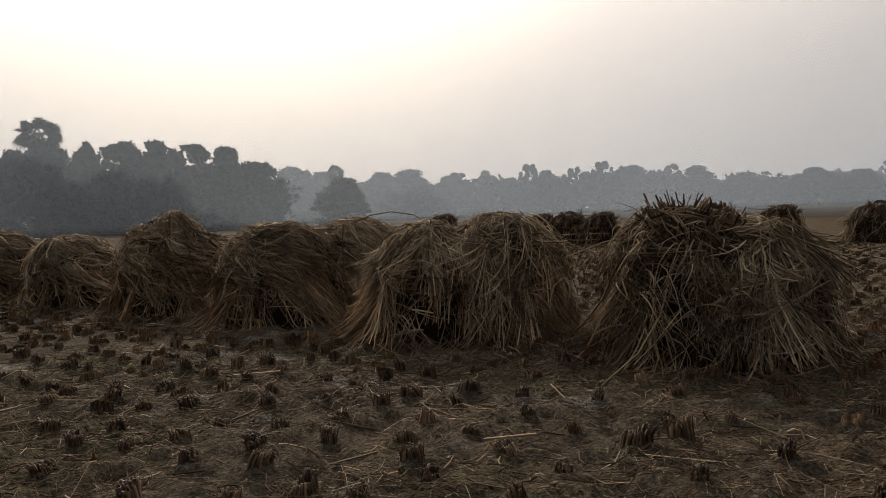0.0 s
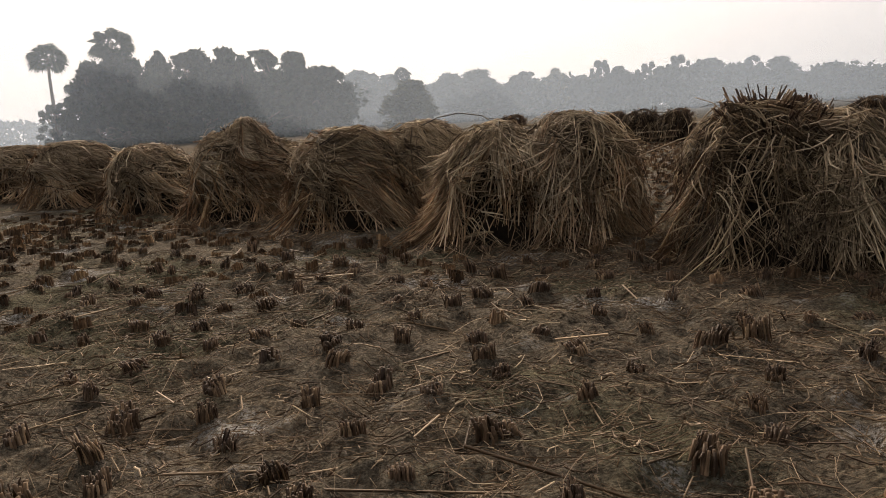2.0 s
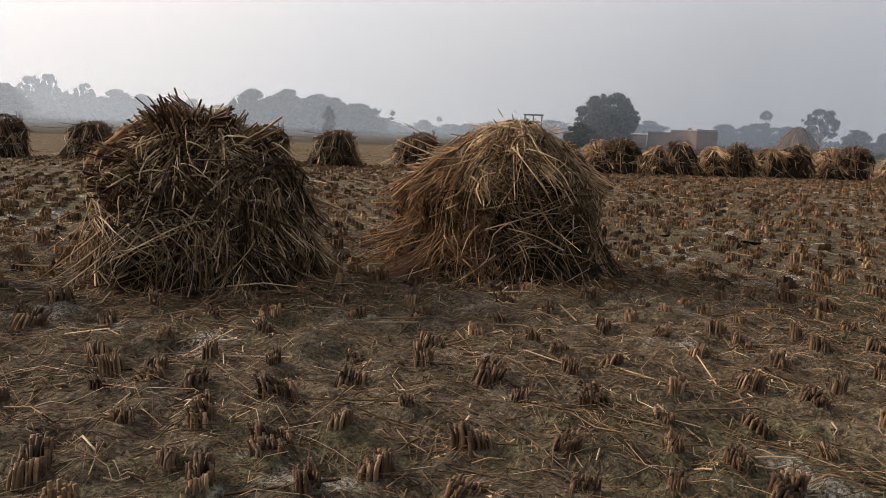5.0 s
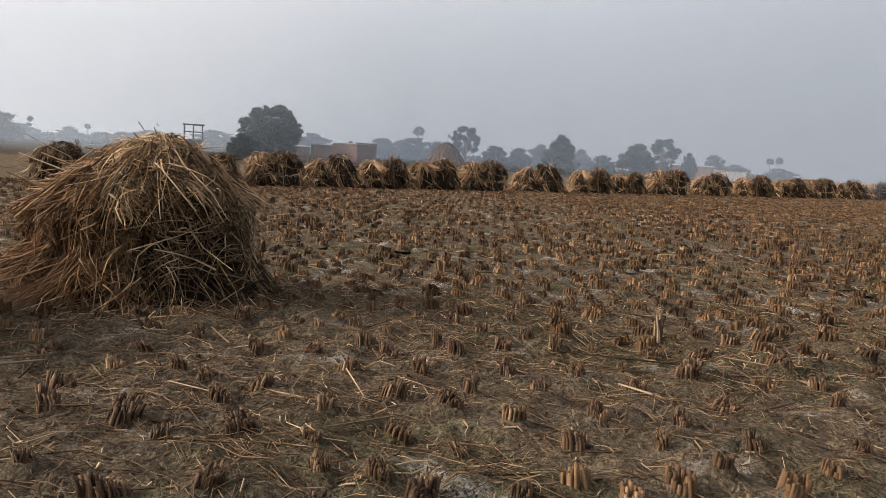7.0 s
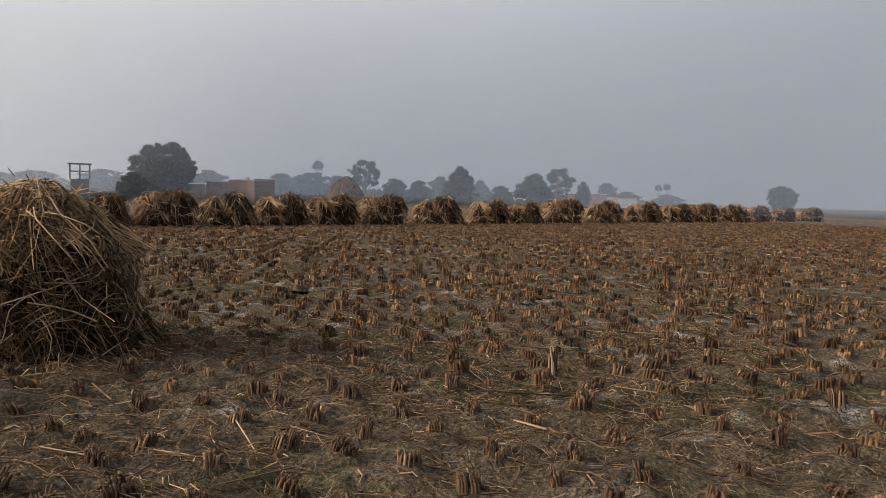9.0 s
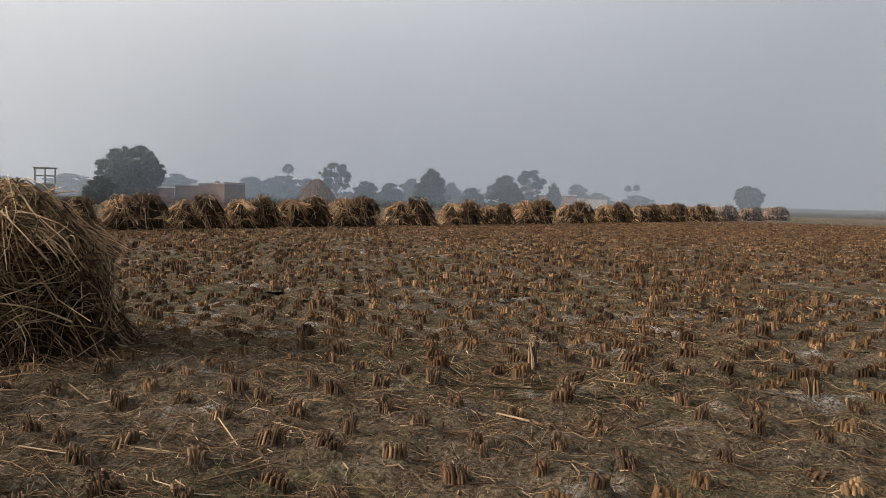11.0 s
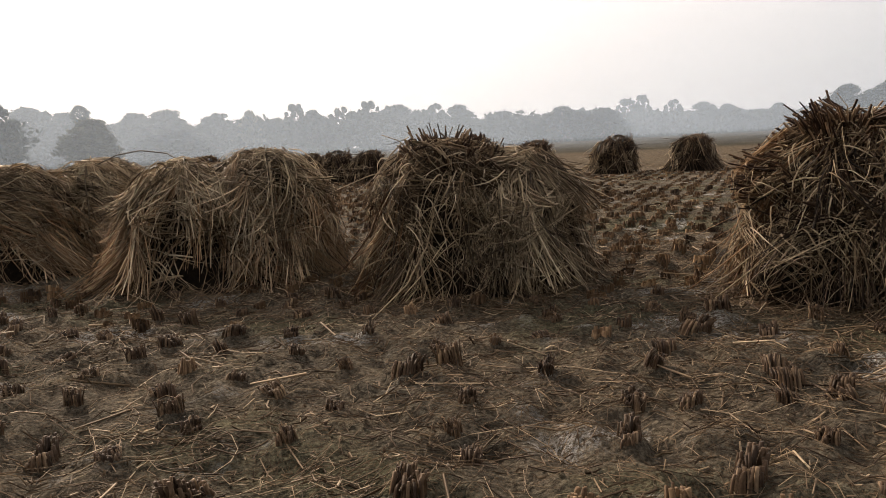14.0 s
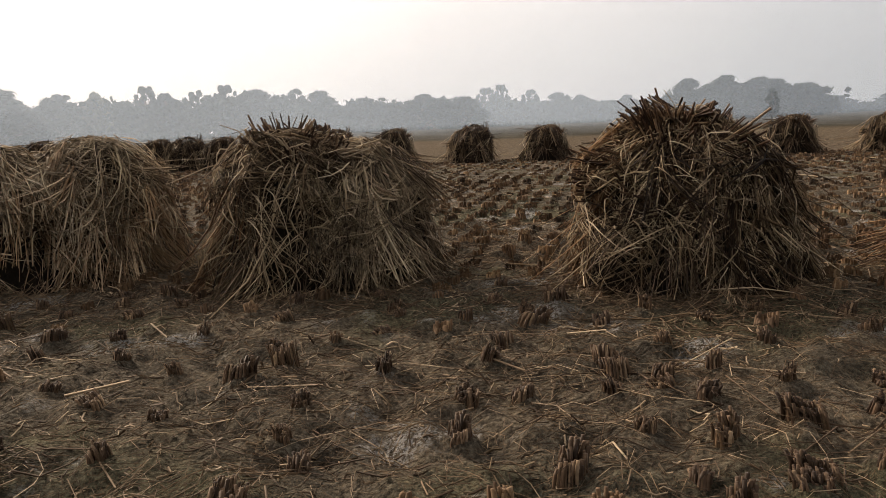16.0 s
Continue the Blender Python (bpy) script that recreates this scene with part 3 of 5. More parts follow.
def stook(seed, lobes, density=1.0, thick=1.0, sheaves=6, label="", back=0.4, shag=1.0):
    """A stook of rice sheaves. lobes: dicts with c (centre), a (half widths), h (height), look, and bristles (angle, share of height, tilt, count)."""
    r = np.random.default_rng(seed)
    thing = new("stook")
    tagged(thing, label or "stook of dry rice sheaves standing on the stubble", "straw stook", "stooks of rice straw")
    for i, lb in enumerate(lobes):
        lobe = Lobe(lb, seed * 1.7 + i * 2.3)
        gold = lb.get("look", "grey")
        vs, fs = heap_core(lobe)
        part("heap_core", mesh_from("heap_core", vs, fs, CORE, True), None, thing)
        k = density * lb["a"][0] * lb["h"] * 0.9
        drape, top, sweep = lb.get("drape", 1.0), lb.get("top", 1.0), lb.get("sweep", 0.0)
        # a matted inside, mostly coloured dark as shade, then lower skirt, upper skirt, tangle, combed crown, drooping
        # leaves
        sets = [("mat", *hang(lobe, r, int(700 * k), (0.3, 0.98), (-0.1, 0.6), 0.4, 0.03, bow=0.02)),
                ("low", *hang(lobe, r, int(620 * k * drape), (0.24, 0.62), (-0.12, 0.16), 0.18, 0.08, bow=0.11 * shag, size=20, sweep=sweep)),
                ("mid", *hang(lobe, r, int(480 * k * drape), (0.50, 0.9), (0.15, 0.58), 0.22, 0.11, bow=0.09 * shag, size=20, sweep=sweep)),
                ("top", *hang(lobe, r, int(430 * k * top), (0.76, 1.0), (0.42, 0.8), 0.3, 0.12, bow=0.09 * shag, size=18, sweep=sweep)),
                ("mess", *across(lobe, r, int(260 * k * lb.get("mess", 1.0)), (0.06, 0.92), (0.1, 0.4), 0.8, 0.11, way0=lb.get("way", 0.0))),
                ("crown", *over(lobe, r, int(420 * k * lb.get("crown", 1.0)), lb.get("comb", 0.6), lb.get("spread", 0.6), 0.33, (0.45, 0.95))),
                ("leaf", *droop(lobe, r, int(380 * k * lb.get("leaf", 1.0)), lb.get("tiers", (0.92, 0.7, 0.5, 0.32)), sweep))]
        if lb.get("side"):
            sets.append(("side", *across(lobe, r, int(520 * k * lb["side"]), (0.35, 0.98), (0.3, 0.75), 0.3, 0.13, 5, 14, way0=lb.get("way", 0.0))))
        mats = straw_tones(gold)
        gaps = list(lb.get("hollows", ())) + [(r.uniform(-3.3, 0.2), r.uniform(0.08, 0.2), h0, h0 + r.uniform(0.06, 0.16)) for h0 in r.uniform(0.05, 0.75, 12 if gold == "dark" else 3 if gold == "tan" else 8)]
        sides = np.linspace(-np.pi, np.pi, sheaves + 1)
        for kind, lines, th, tone in sets:
            th = (th + np.pi) % (2 * np.pi) - np.pi
            # the far side is thinner; dark hollows open here and there
            keep = (np.sin(th) < 0.25) | (r.random(len(th)) < back)
            mid, low_end = lines[:, lines.shape[1] // 2], lines[:, -2]
            for ha, hw, s0, s1 in gaps:
                inside = (mid[:, 2] > s0 * lb["h"]) & (mid[:, 2] < s1 * lb["h"])
                if kind not in ("mess", "leaf", "crown"):
                    inside |= (low_end[:, 2] > s0 * lb["h"]) & (low_end[:, 2] < s1 * lb["h"])
                inside &= np.abs((th - ha + np.pi) % (2 * np.pi) - np.pi) < hw
                keep &= ~inside | (r.random(len(th)) < (0.45 if kind in ("mess", "leaf") else 0.1))
            lines, th, tone = lines[keep], th[keep], tone[keep]
            rad = (0.0024 + 0.0062 * r.random(len(lines)) ** 2) * thick
            if kind == "leaf":
                rad = (0.0034 + 0.0045 * r.random(len(lines)) ** 2) * min(thick, 2.2)
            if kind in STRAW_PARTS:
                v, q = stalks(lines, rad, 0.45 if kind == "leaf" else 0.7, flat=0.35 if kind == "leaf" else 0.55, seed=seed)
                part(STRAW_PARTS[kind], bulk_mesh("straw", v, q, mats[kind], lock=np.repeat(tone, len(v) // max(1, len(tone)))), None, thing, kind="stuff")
                continue
            for a0, a1 in zip(sides, sides[1:]):
                pick = (th >= a0) & (th < a1)
                if not pick.any():
                    continue
                mat = mats[kind]
                warm = lb.get("warm")
                if warm is not None and kind in ("low", "mid") and abs((((a0 + a1) / 2 - warm + np.pi) % (2 * np.pi)) - np.pi) < np.pi / sheaves * 1.7:
                    mat = STRAW_RUST
                v, q = stalks(lines[pick], rad[pick], 0.6, seed=seed + 1)
                part("sheaf", bulk_mesh("sheaf", v, q, mat, lock=np.repeat(tone[pick], len(v) // pick.sum())), None, thing, kind="stuff")
        for b in lb.get("bristles", ()):
            theta, s, tilt, count, *own = b
            lines = bristle(lobe, r, int(count), theta, s, tilt, *own)
            pale = own and gold != "dark"
            v, q = stalks(lines, r.uniform(0.005, 0.0105, len(lines)) * min(thick, 1.8) / (2.2 if pale else 1.3), 0.95, sides=4, flat=0.9, seed=seed)
            if pale:
                part("sheaf_end", bulk_mesh("sheaf_end", v, q, STRAW_PALE, lock=np.full(len(v), r.uniform(0.2, 0.9))), None, thing, "pale stiff straw ends", "stuff")
            else:
                part("sheaf_butt", bulk_mesh("sheaf_butt", v, q, STRAW_BUTT), None, thing, "dark stiff cut straw ends", "stuff")
    return thing


def stray_straws(thing, lines, radius, material=STRAW_BEIGE):
    """Single long straws that stand out from a stook; lines: for each one its points from root to tip."""
    for pts in lines:
        v, q = stalks(np.array([pts], float), np.array([radius]), 0.5, 4, 0.7, 3)
        part("long_straw", bulk_mesh("long_straw", v, q, material, lock=np.full(len(v), 0.7)), None, thing)


def place(thing, x, y, turn=0.0):
    thing.matrix_basis = pose(x, y, float(ground_height(x, y)) - 0.01, 0, 0, turn)
    return thing


def butts(q, count, bunch, s, tilt, a0, a1):
    """Bunches of cut ends spread over part of a heap's shoulder."""
    return [(q.uniform(a0, a1), q.uniform(*s), q.uniform(*tilt), bunch) for _ in range(count)]


def ring(r, lobe_count, s, tilt, count, a0=0.0, a1=6.28):
    return [(r.uniform(a0, a1), s + r.uniform(-0.06, 0.05), tilt + r.uniform(-0.25, 0.25), count) for _ in range(lobe_count)]


def ends(q, count, a0, a1, bunch=9):
    """Loose straw ends at the end of a combed top."""
    return [(q.uniform(a0, a1), q.uniform(0.78, 0.9), q.uniform(-0.3, 0.2), bunch, 0.05, (0.02, 0.12)) for _ in range(count)]


rs = random.Random(5)
FOOTPRINTS = []


# long single straws of the near stooks, in the stook's own metres
STRAYS = {
    4: [[(-0.5, -0.1, 1.12), (-0.9, -0.15, 1.02), (-1.22, -0.18, 0.9)], [(-0.5, -0.3, 1.2), (-0.62, -0.34, 1.31), (-0.75, -0.36, 1.36)], [(0.5, -0.3, 1.0), (0.85, -0.35, 0.9), (1.1, -0.38, 0.76)]],
    5: [[(0.0, 0.0, 1.2), (-0.03, 0.0, 1.34), (-0.1, 0.0, 1.44)], [(-0.1, 0.0, 1.22), (-0.2, 0.0, 1.3), (-0.33, 0.0, 1.33)], [(-0.2, 0.1, 1.22), (0.0, 0.1, 1.33), (0.22, 0.1, 1.3)],
        [(-0.5, -0.45, 0.45), (-0.8, -0.55, 0.2), (-1.02, -0.6, 0.05)], [(-0.45, -0.5, 0.4), (-0.7, -0.62, 0.2), (-0.9, -0.7, 0.04)], [(0.2, -0.7, 0.05), (0.45, -0.85, 0.1), (0.75, -0.85, 0.06)]],
    6: [[(-0.4, 0.0, 1.0), (-0.7, -0.05, 1.01), (-0.98, -0.1, 0.97)], [(-0.35, -0.1, 1.08), (-0.65, -0.15, 1.1), (-0.9, -0.2, 1.06)], [(-0.3, -0.62, 0.3), (-0.6, -0.75, 0.17), (-0.95, -0.8, 0.05)], [(-0.1, -0.78, 0.3), (-0.3, -0.85, 0.14), (-0.5, -0.95, 0.03)],
        [(-0.2, -0.74, 0.5), (0.15, -0.76, 0.62), (0.42, -0.68, 0.72)], [(0.1, -0.76, 0.66), (0.3, -0.72, 0.65), (0.42, -0.68, 0.66)], [(0.3, -0.85, 0.03), (0.5, -0.8, 0.12), (0.68, -0.7, 0.22)]],
    3: [[(0.4, -0.1, 1.2), (0.41, -0.12, 1.3), (0.43, -0.12, 1.36)], [(0.2, -0.1, 1.18), (0.19, -0.12, 1.27), (0.16, -0.14, 1.33)]],
    2: [[(-0.2, -0.2, 1.12), (-0.5, -0.2, 1.2), (-0.72, -0.2, 1.22)]],
}


def heap(seed, x, y, turn, lobes, density, thick, label, sheaves=6):
    thing = place(stook(seed, lobes, density, thick, sheaves, label), x, y, turn)
    if seed in STRAYS:
        stray_straws(thing, STRAYS[seed], 0.0055)
    FOOTPRINTS.append((x, y, max(abs(lb["c"][0]) + lb["a"][0] for lb in lobes) * 0.97))


# the near row; local x runs to the right as seen from the path, local y away from it
heap(4, 2.50, 6.42, -20, [
    dict(c=(-0.24, 0.0), a=(0.66, 0.64), h=1.25, full=0.5, look="grey", crown=0.2, top=0.6, comb=0.3, side=0.8, tiers=(0.84, 0.66, 0.5, 0.32), mess=1.2, way=-0.25, leaf=1.3, drape=0.9, warm=-2.6, lean=(0.06, 0.0), hollows=[(-1.8, 0.35, 0.45, 0.7), (-1.2, 0.3, 0.05, 0.25)], bristles=butts(rs, 28, 14, (0.86, 1.0), (0.5, 1.5), -3.9, 0.6) + butts(rs, 8, 10, (0.74, 0.9), (0.0, 0.5), 2.5, 3.7)),
    dict(c=(0.33, -0.04), a=(0.56, 0.60), h=1.14, full=0.0, look="beige", crown=1.2, comb=-0.5, top=1.6, mess=0.3, drape=1.2, side=0.4, leaf=1.4),
    dict(c=(0.05, 0.08), a=(0.5, 0.5), h=1.08, full=0.2, look="grey", crown=0.8, comb=0.1)], 2.5, 1.35,
    "wide grey-brown stook of rice straw, dark cut ends on top", 7)
heap(5, 4.54, 4.27, -46, [
    dict(c=(-0.03, 0.0), a=(0.68, 0.66), h=1.26, full=-0.5, tier=0.12, look="dark", crown=0.2, top=0.5, side=0.2, mess=1.3, leaf=1.5, tiers=(0.82, 0.66, 0.5, 0.4, 0.3), drape=0.8, warm=3.6, hollows=[(-2.0, 0.35, 0.03, 0.22), (-1.2, 0.45, 0.52, 0.74), (-2.4, 0.3, 0.4, 0.6)],
         bristles=butts(rs, 46, 13, (0.8, 1.0), (0.3, 1.5), -3.9, 0.8) + butts(rs, 10, 13, (0.8, 0.95), (0.25, 0.8), 2.6, 3.9) + butts(rs, 20, 16, (0.58, 0.78), (-0.1, 0.4), 2.7, 3.8) + butts(rs, 14, 16, (0.52, 0.72), (-0.1, 0.6), -2.3, -1.1) + butts(rs, 7, 12, (0.62, 0.85), (0.0, 0.5), -0.8, 0.3)),
    dict(c=(0.30, 0.05), a=(0.58, 0.58), h=1.0, full=0.0, look="grey", mess=0.9, drape=0.8, crown=0.4, leaf=1.2)], 2.5, 1.35,
    "tall dark stook of rice straw bristling with cut ends", 7)
heap(6, 6.59, 2.46, -68, [
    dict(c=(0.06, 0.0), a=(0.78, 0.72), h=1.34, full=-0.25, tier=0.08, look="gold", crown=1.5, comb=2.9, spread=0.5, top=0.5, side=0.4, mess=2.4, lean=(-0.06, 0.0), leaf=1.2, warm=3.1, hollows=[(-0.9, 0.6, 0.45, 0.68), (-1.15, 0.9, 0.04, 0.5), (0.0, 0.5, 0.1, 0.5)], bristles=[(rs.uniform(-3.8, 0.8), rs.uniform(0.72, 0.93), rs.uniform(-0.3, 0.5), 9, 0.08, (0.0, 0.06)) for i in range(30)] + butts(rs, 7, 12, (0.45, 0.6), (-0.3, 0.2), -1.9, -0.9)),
    dict(c=(-0.36, -0.04), a=(0.62, 0.62), h=1.06, full=0.0, tier=0.14, look="rust", crown=0.5, top=0.4, comb=3.1, spread=0.3, warm=3.0, bristles=[(2.8 + 0.12 * i, 0.84 - 0.06 * (i % 4), -0.15, 6, 0.1, (0.02, 0.26)) for i in range(9)])], 2.5, 1.35,
    "golden stook of rice straw with combed, drooping crown", 7)
heap(3, 0.62, 8.22, -4, [
    dict(c=(-0.34, -0.02), a=(0.66, 0.65), h=1.19, full=0.2, look="tan", crown=1.3, comb=0.3, side=0.4, hollows=[(-1.2, 0.6, 0.06, 0.42), (-1.9, 0.3, 0.15, 0.5)]),
    dict(c=(0.42, 0.0), a=(0.62, 0.63), h=1.25, full=0.25, look="tan", crown=1.3, comb=0.4, side=0.4, bristles=ring(rs, 3, 0.97, 1.3, 6)),
    dict(c=(0.05, -0.05), a=(0.55, 0.6), h=1.14, full=0.2, look="tan", crown=1.2, comb=0.3, hollows=[(-1.5, 0.5, 0.1, 0.5)])], 1.9, 1.5,
    "broad tan stook of rice straw, straws hanging like hair", 7)
heap(2, -1.22, 10.25, 6, [
    dict(c=(-0.25, 0.0), a=(0.69, 0.64), h=1.21, full=0.75, look="tan", sweep=0.35, warm=3.4, way=-0.3, crown=2.2, top=0.5, side=1.9, drape=0.7, comb=-0.15, spread=0.25, bristles=ends(rs, 7, 2.6, 3.8) + ends(rs, 3, -0.5, 0.4)),
    dict(c=(0.78, 0.25), a=(0.69, 0.60), h=1.24, full=0.4, look="tan", sweep=0.35, warm=3.4, way=-0.3, crown=2.2, top=0.5, side=1.6, drape=0.7, comb=0.2, spread=0.3, bristles=ends(rs, 6, 2.4, 3.8)),
    dict(c=(0.28, 0.1), a=(0.55, 0.55), h=1.13, full=0.6, look="tan", sweep=0.35, warm=3.4, way=-0.3, crown=1.6, side=1.2, comb=0.05, spread=0.3)], 1.5, 1.7,
    "long tan stook of rice straw laid sideways on top")
heap(1, -3.20, 12.0, 14, [
    dict(c=(0.0, 0.0), a=(0.74, 0.69), h=1.27, full=0.35, look="tan", sweep=0.35, warm=3.4, way=-0.3, crown=2.4, top=0.5, side=1.8, drape=0.7, comb=0.35, spread=0.35, bristles=ends(rs, 6, 2.4, 3.9) + [(2.9, 0.98, 1.0, 20), (-2.9, 0.99, 1.2, 20), (2.4, 0.97, 0.9, 16), (-2.0, 0.97, 0.9, 16)]),
    dict(c=(0.08, 0.0), a=(0.46, 0.48), h=1.44, look="tan", sweep=0.35, warm=3.4, way=-0.3, side=1.5, crown=1.2, comb=0.4, bristles=[(a, 0.88, 0.6, 16, 0.05, (0.02, 0.12)) for a in (-1.1, -0.4, 0.2, 0.7)]),
    dict(c=(0.5, 0.1), a=(0.52, 0.52), h=1.10, full=0.7, look="grey", side=1.0, crown=1.4)], 1.1, 2.1,
    "brown stook of rice straw with a raised tuft")
heap(7, -5.15, 13.75, 20, [
    dict(c=(0.0, 0.0), a=(0.73, 0.65), h=1.14, full=0.75, look="tan", sweep=0.35, warm=3.4, way=-0.3, crown=2.6, top=0.5, side=1.9, drape=0.7, comb=0.1, spread=0.3, bristles=ends(rs, 7, 2.4, 3.9))], 1.0, 2.2,
    "low brown stook of rice straw combed flat")
heap(8, -7.35, 15.85, 25, [
    dict(c=(0.0, 0.0), a=(0.84, 0.69), h=1.18, full=0.5, look="tan", sweep=0.35, warm=3.4, way=-0.3, crown=2.4, top=0.5, side=1.8, drape=0.7, comb=-0.3, spread=0.35, bristles=ends(rs, 7, 2.4, 3.9))], 0.95, 2.3,
    "rounded brown stook of rice straw, sloping top")
heap(9, -9.7, 18.6, 28, [
    dict(c=(0.0, 0.0), a=(0.86, 0.69), h=1.16, full=1.0, look="tan", sweep=0.35, warm=3.4, way=-0.3, crown=1.8, side=0.8, comb=0.2, spread=0.35)], 0.9, 2.4,
    "pale brown stook of rice straw")

# the far row, along the field's edge
# pale left and dark right bundles; sun side and shade deepen their straw colours
far_kinds = []
for seed in (21, 22, 23, 25):
    q = random.Random(seed)
    far_kinds.append(stook(seed, [
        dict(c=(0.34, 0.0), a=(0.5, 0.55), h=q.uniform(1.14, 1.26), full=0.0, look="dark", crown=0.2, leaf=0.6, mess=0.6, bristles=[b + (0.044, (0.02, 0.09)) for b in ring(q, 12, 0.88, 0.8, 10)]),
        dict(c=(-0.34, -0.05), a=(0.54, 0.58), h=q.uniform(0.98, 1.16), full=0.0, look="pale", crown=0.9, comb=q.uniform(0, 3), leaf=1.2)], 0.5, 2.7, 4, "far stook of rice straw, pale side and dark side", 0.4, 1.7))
dark_kinds = []
for seed in (24, 26):
    q = random.Random(seed)
    dark_kinds.append(stook(seed, [
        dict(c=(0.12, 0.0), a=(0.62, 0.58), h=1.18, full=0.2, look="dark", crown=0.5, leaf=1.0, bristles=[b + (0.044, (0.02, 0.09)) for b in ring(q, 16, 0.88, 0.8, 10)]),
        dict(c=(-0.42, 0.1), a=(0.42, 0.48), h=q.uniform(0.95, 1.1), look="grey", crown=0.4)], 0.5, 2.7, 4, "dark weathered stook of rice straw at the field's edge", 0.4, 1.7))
FAR_DARK = [(3.3, 33.3), (5.0, 31.9), (6.7, 29.9), (7.5, 29.1), (8.5, 28.1), (11.4, 25.2), (12.9, 23.7), (14.8, 21.8), (16.5, 20.1), (20.1, 16.5), (21.7, 14.9), (23.7, 12.9), (27.4, 9.2)]
FAR_PALE = [(28.9, 7.7), (30.6, 6.0), (32.4, 4.2), (34.3, 2.3), (36.4, 0.2), (39.0, -2.4), (41.9, -5.3), (44.2, -7.6), (46.9, -10.3), (50.2, -13.6), (53.9, -17.3), (57.6, -21.0), (60.7, -24.1), (64.4, -27.8), (68.3, -31.7), (73.7, -37.1), (79.0, -42.4)]
spare = {}
for i, (x, y) in enumerate(FAR_DARK + FAR_PALE):
    src = dark_kinds[i % 2] if i < len(FAR_DARK) else far_kinds[i % 4]
    size = 0.95 + 0.12 * rs.random() + (0.1 if x > 28 else 0) + (0.1 if x > 45 else 0)
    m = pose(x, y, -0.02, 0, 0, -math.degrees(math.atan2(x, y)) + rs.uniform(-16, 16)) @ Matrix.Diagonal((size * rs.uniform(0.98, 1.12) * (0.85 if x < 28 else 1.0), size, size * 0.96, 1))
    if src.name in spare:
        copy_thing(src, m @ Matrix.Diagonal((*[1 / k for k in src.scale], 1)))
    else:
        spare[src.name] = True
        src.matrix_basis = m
    FOOTPRINTS.append((x, y, 0.85))

# one tall dark twig lying over a stook
tw = np.array([[[-0.5, 10.2, 1.22], [-0.3, 9.8, 1.31], [-0.06, 9.45, 1.345], [0.18, 9.05, 1.3], [0.34, 8.55, 1.17]]])
v, q = stalks(tw, np.array([0.008]), 0.7, 5, 1.0)
tagged(new("dry_stick", bulk_mesh("dry_stick", v, q, BARK, True)), "thin dark bent dry stick lying on a stook", "stick")

# ---- rice stubble ----
def tuft_mesh(seed, ribs, size, height, inner=10, frayed=14, sides=4, fat=1.0):
    """One cut tuft: a packed ring of thin stiff stalks round a heart, cut unevenly, with frayed ends and bent straws."""
    r = np.random.default_rng(seed)
    a = np.arange(ribs) * 2 * np.pi / ribs + r.normal(0, 0.08, ribs)
    narrow = r.uniform(0.55, 0.9)
    waves = r.uniform(0, 6.28, 4)
    x, y = np.cos(a) * size * r.uniform(0.8, 1.1, ribs), np.sin(a) * size * narrow * r.uniform(0.8, 1.1, ribs)
    xi, yi = r.normal(0, 0.45, (2, inner)) * np.array([[size], [size * narrow]])
    x, y = np.concatenate([x, xi]), np.concatenate([y, yi])
    n, t = ribs + inner, np.arctan2(y, x)
    h = height * (0.82 + 0.2 * np.sin(t + waves[0]) + 0.14 * np.sin(2 * t + waves[1]) + 0.1 * np.sin(4 * t + waves[2]) + r.normal(0, 0.07, n))
    lean = r.normal(0, 0.11, 2) + r.normal(0, 0.06, (n, 2))
    foot = np.stack([x * 1.12, y * 1.12, np.full(n, -0.04)], 1)
    half = np.stack([x + lean[:, 0] * h * 0.4, y + lean[:, 1] * h * 0.4, h * 0.5], 1)
    tip = np.stack([x * 0.96 + lean[:, 0] * h, y * 0.96 + lean[:, 1] * h, h], 1) + r.normal(0, 0.003, (n, 3))
    lines = np.stack([foot, half, tip], 1) if frayed > 8 else np.stack([foot, tip], 1)
    v, q = stalks(lines, 3.7 * size / ribs * r.uniform(0.8, 1.5, n) * fat, 0.75, sides, 0.9, seed)
    k = lines.shape[1]
    if sides == 4:
        q = np.concatenate([q, np.arange(n * 4 * k).reshape(n, k, 4)[:, -1]])
    if frayed:
        k = r.integers(0, n, frayed)
        p0 = tip[k] * np.array([1, 1, 0.8])
        out = np.stack([p0[:, 0], p0[:, 1], np.zeros(frayed)], 1) / size * r.uniform(0.0, 0.035, (frayed, 1))
        up = r.uniform(-0.02, 0.03, frayed)
        p2 = p0 + out + np.stack([np.zeros(frayed), np.zeros(frayed), up], 1) + r.normal(0, 0.008, (frayed, 3))
        v2, q2 = stalks(np.stack([p0, (p0 + p2) / 2 + [0, 0, 0.008], p2], 1), r.uniform(0.0014, 0.0028, frayed), 0.8, 3, 0.6, seed + 1)
        v, q = np.concatenate([v, v2]), np.concatenate([q, q2 + len(v)])
    return v, q


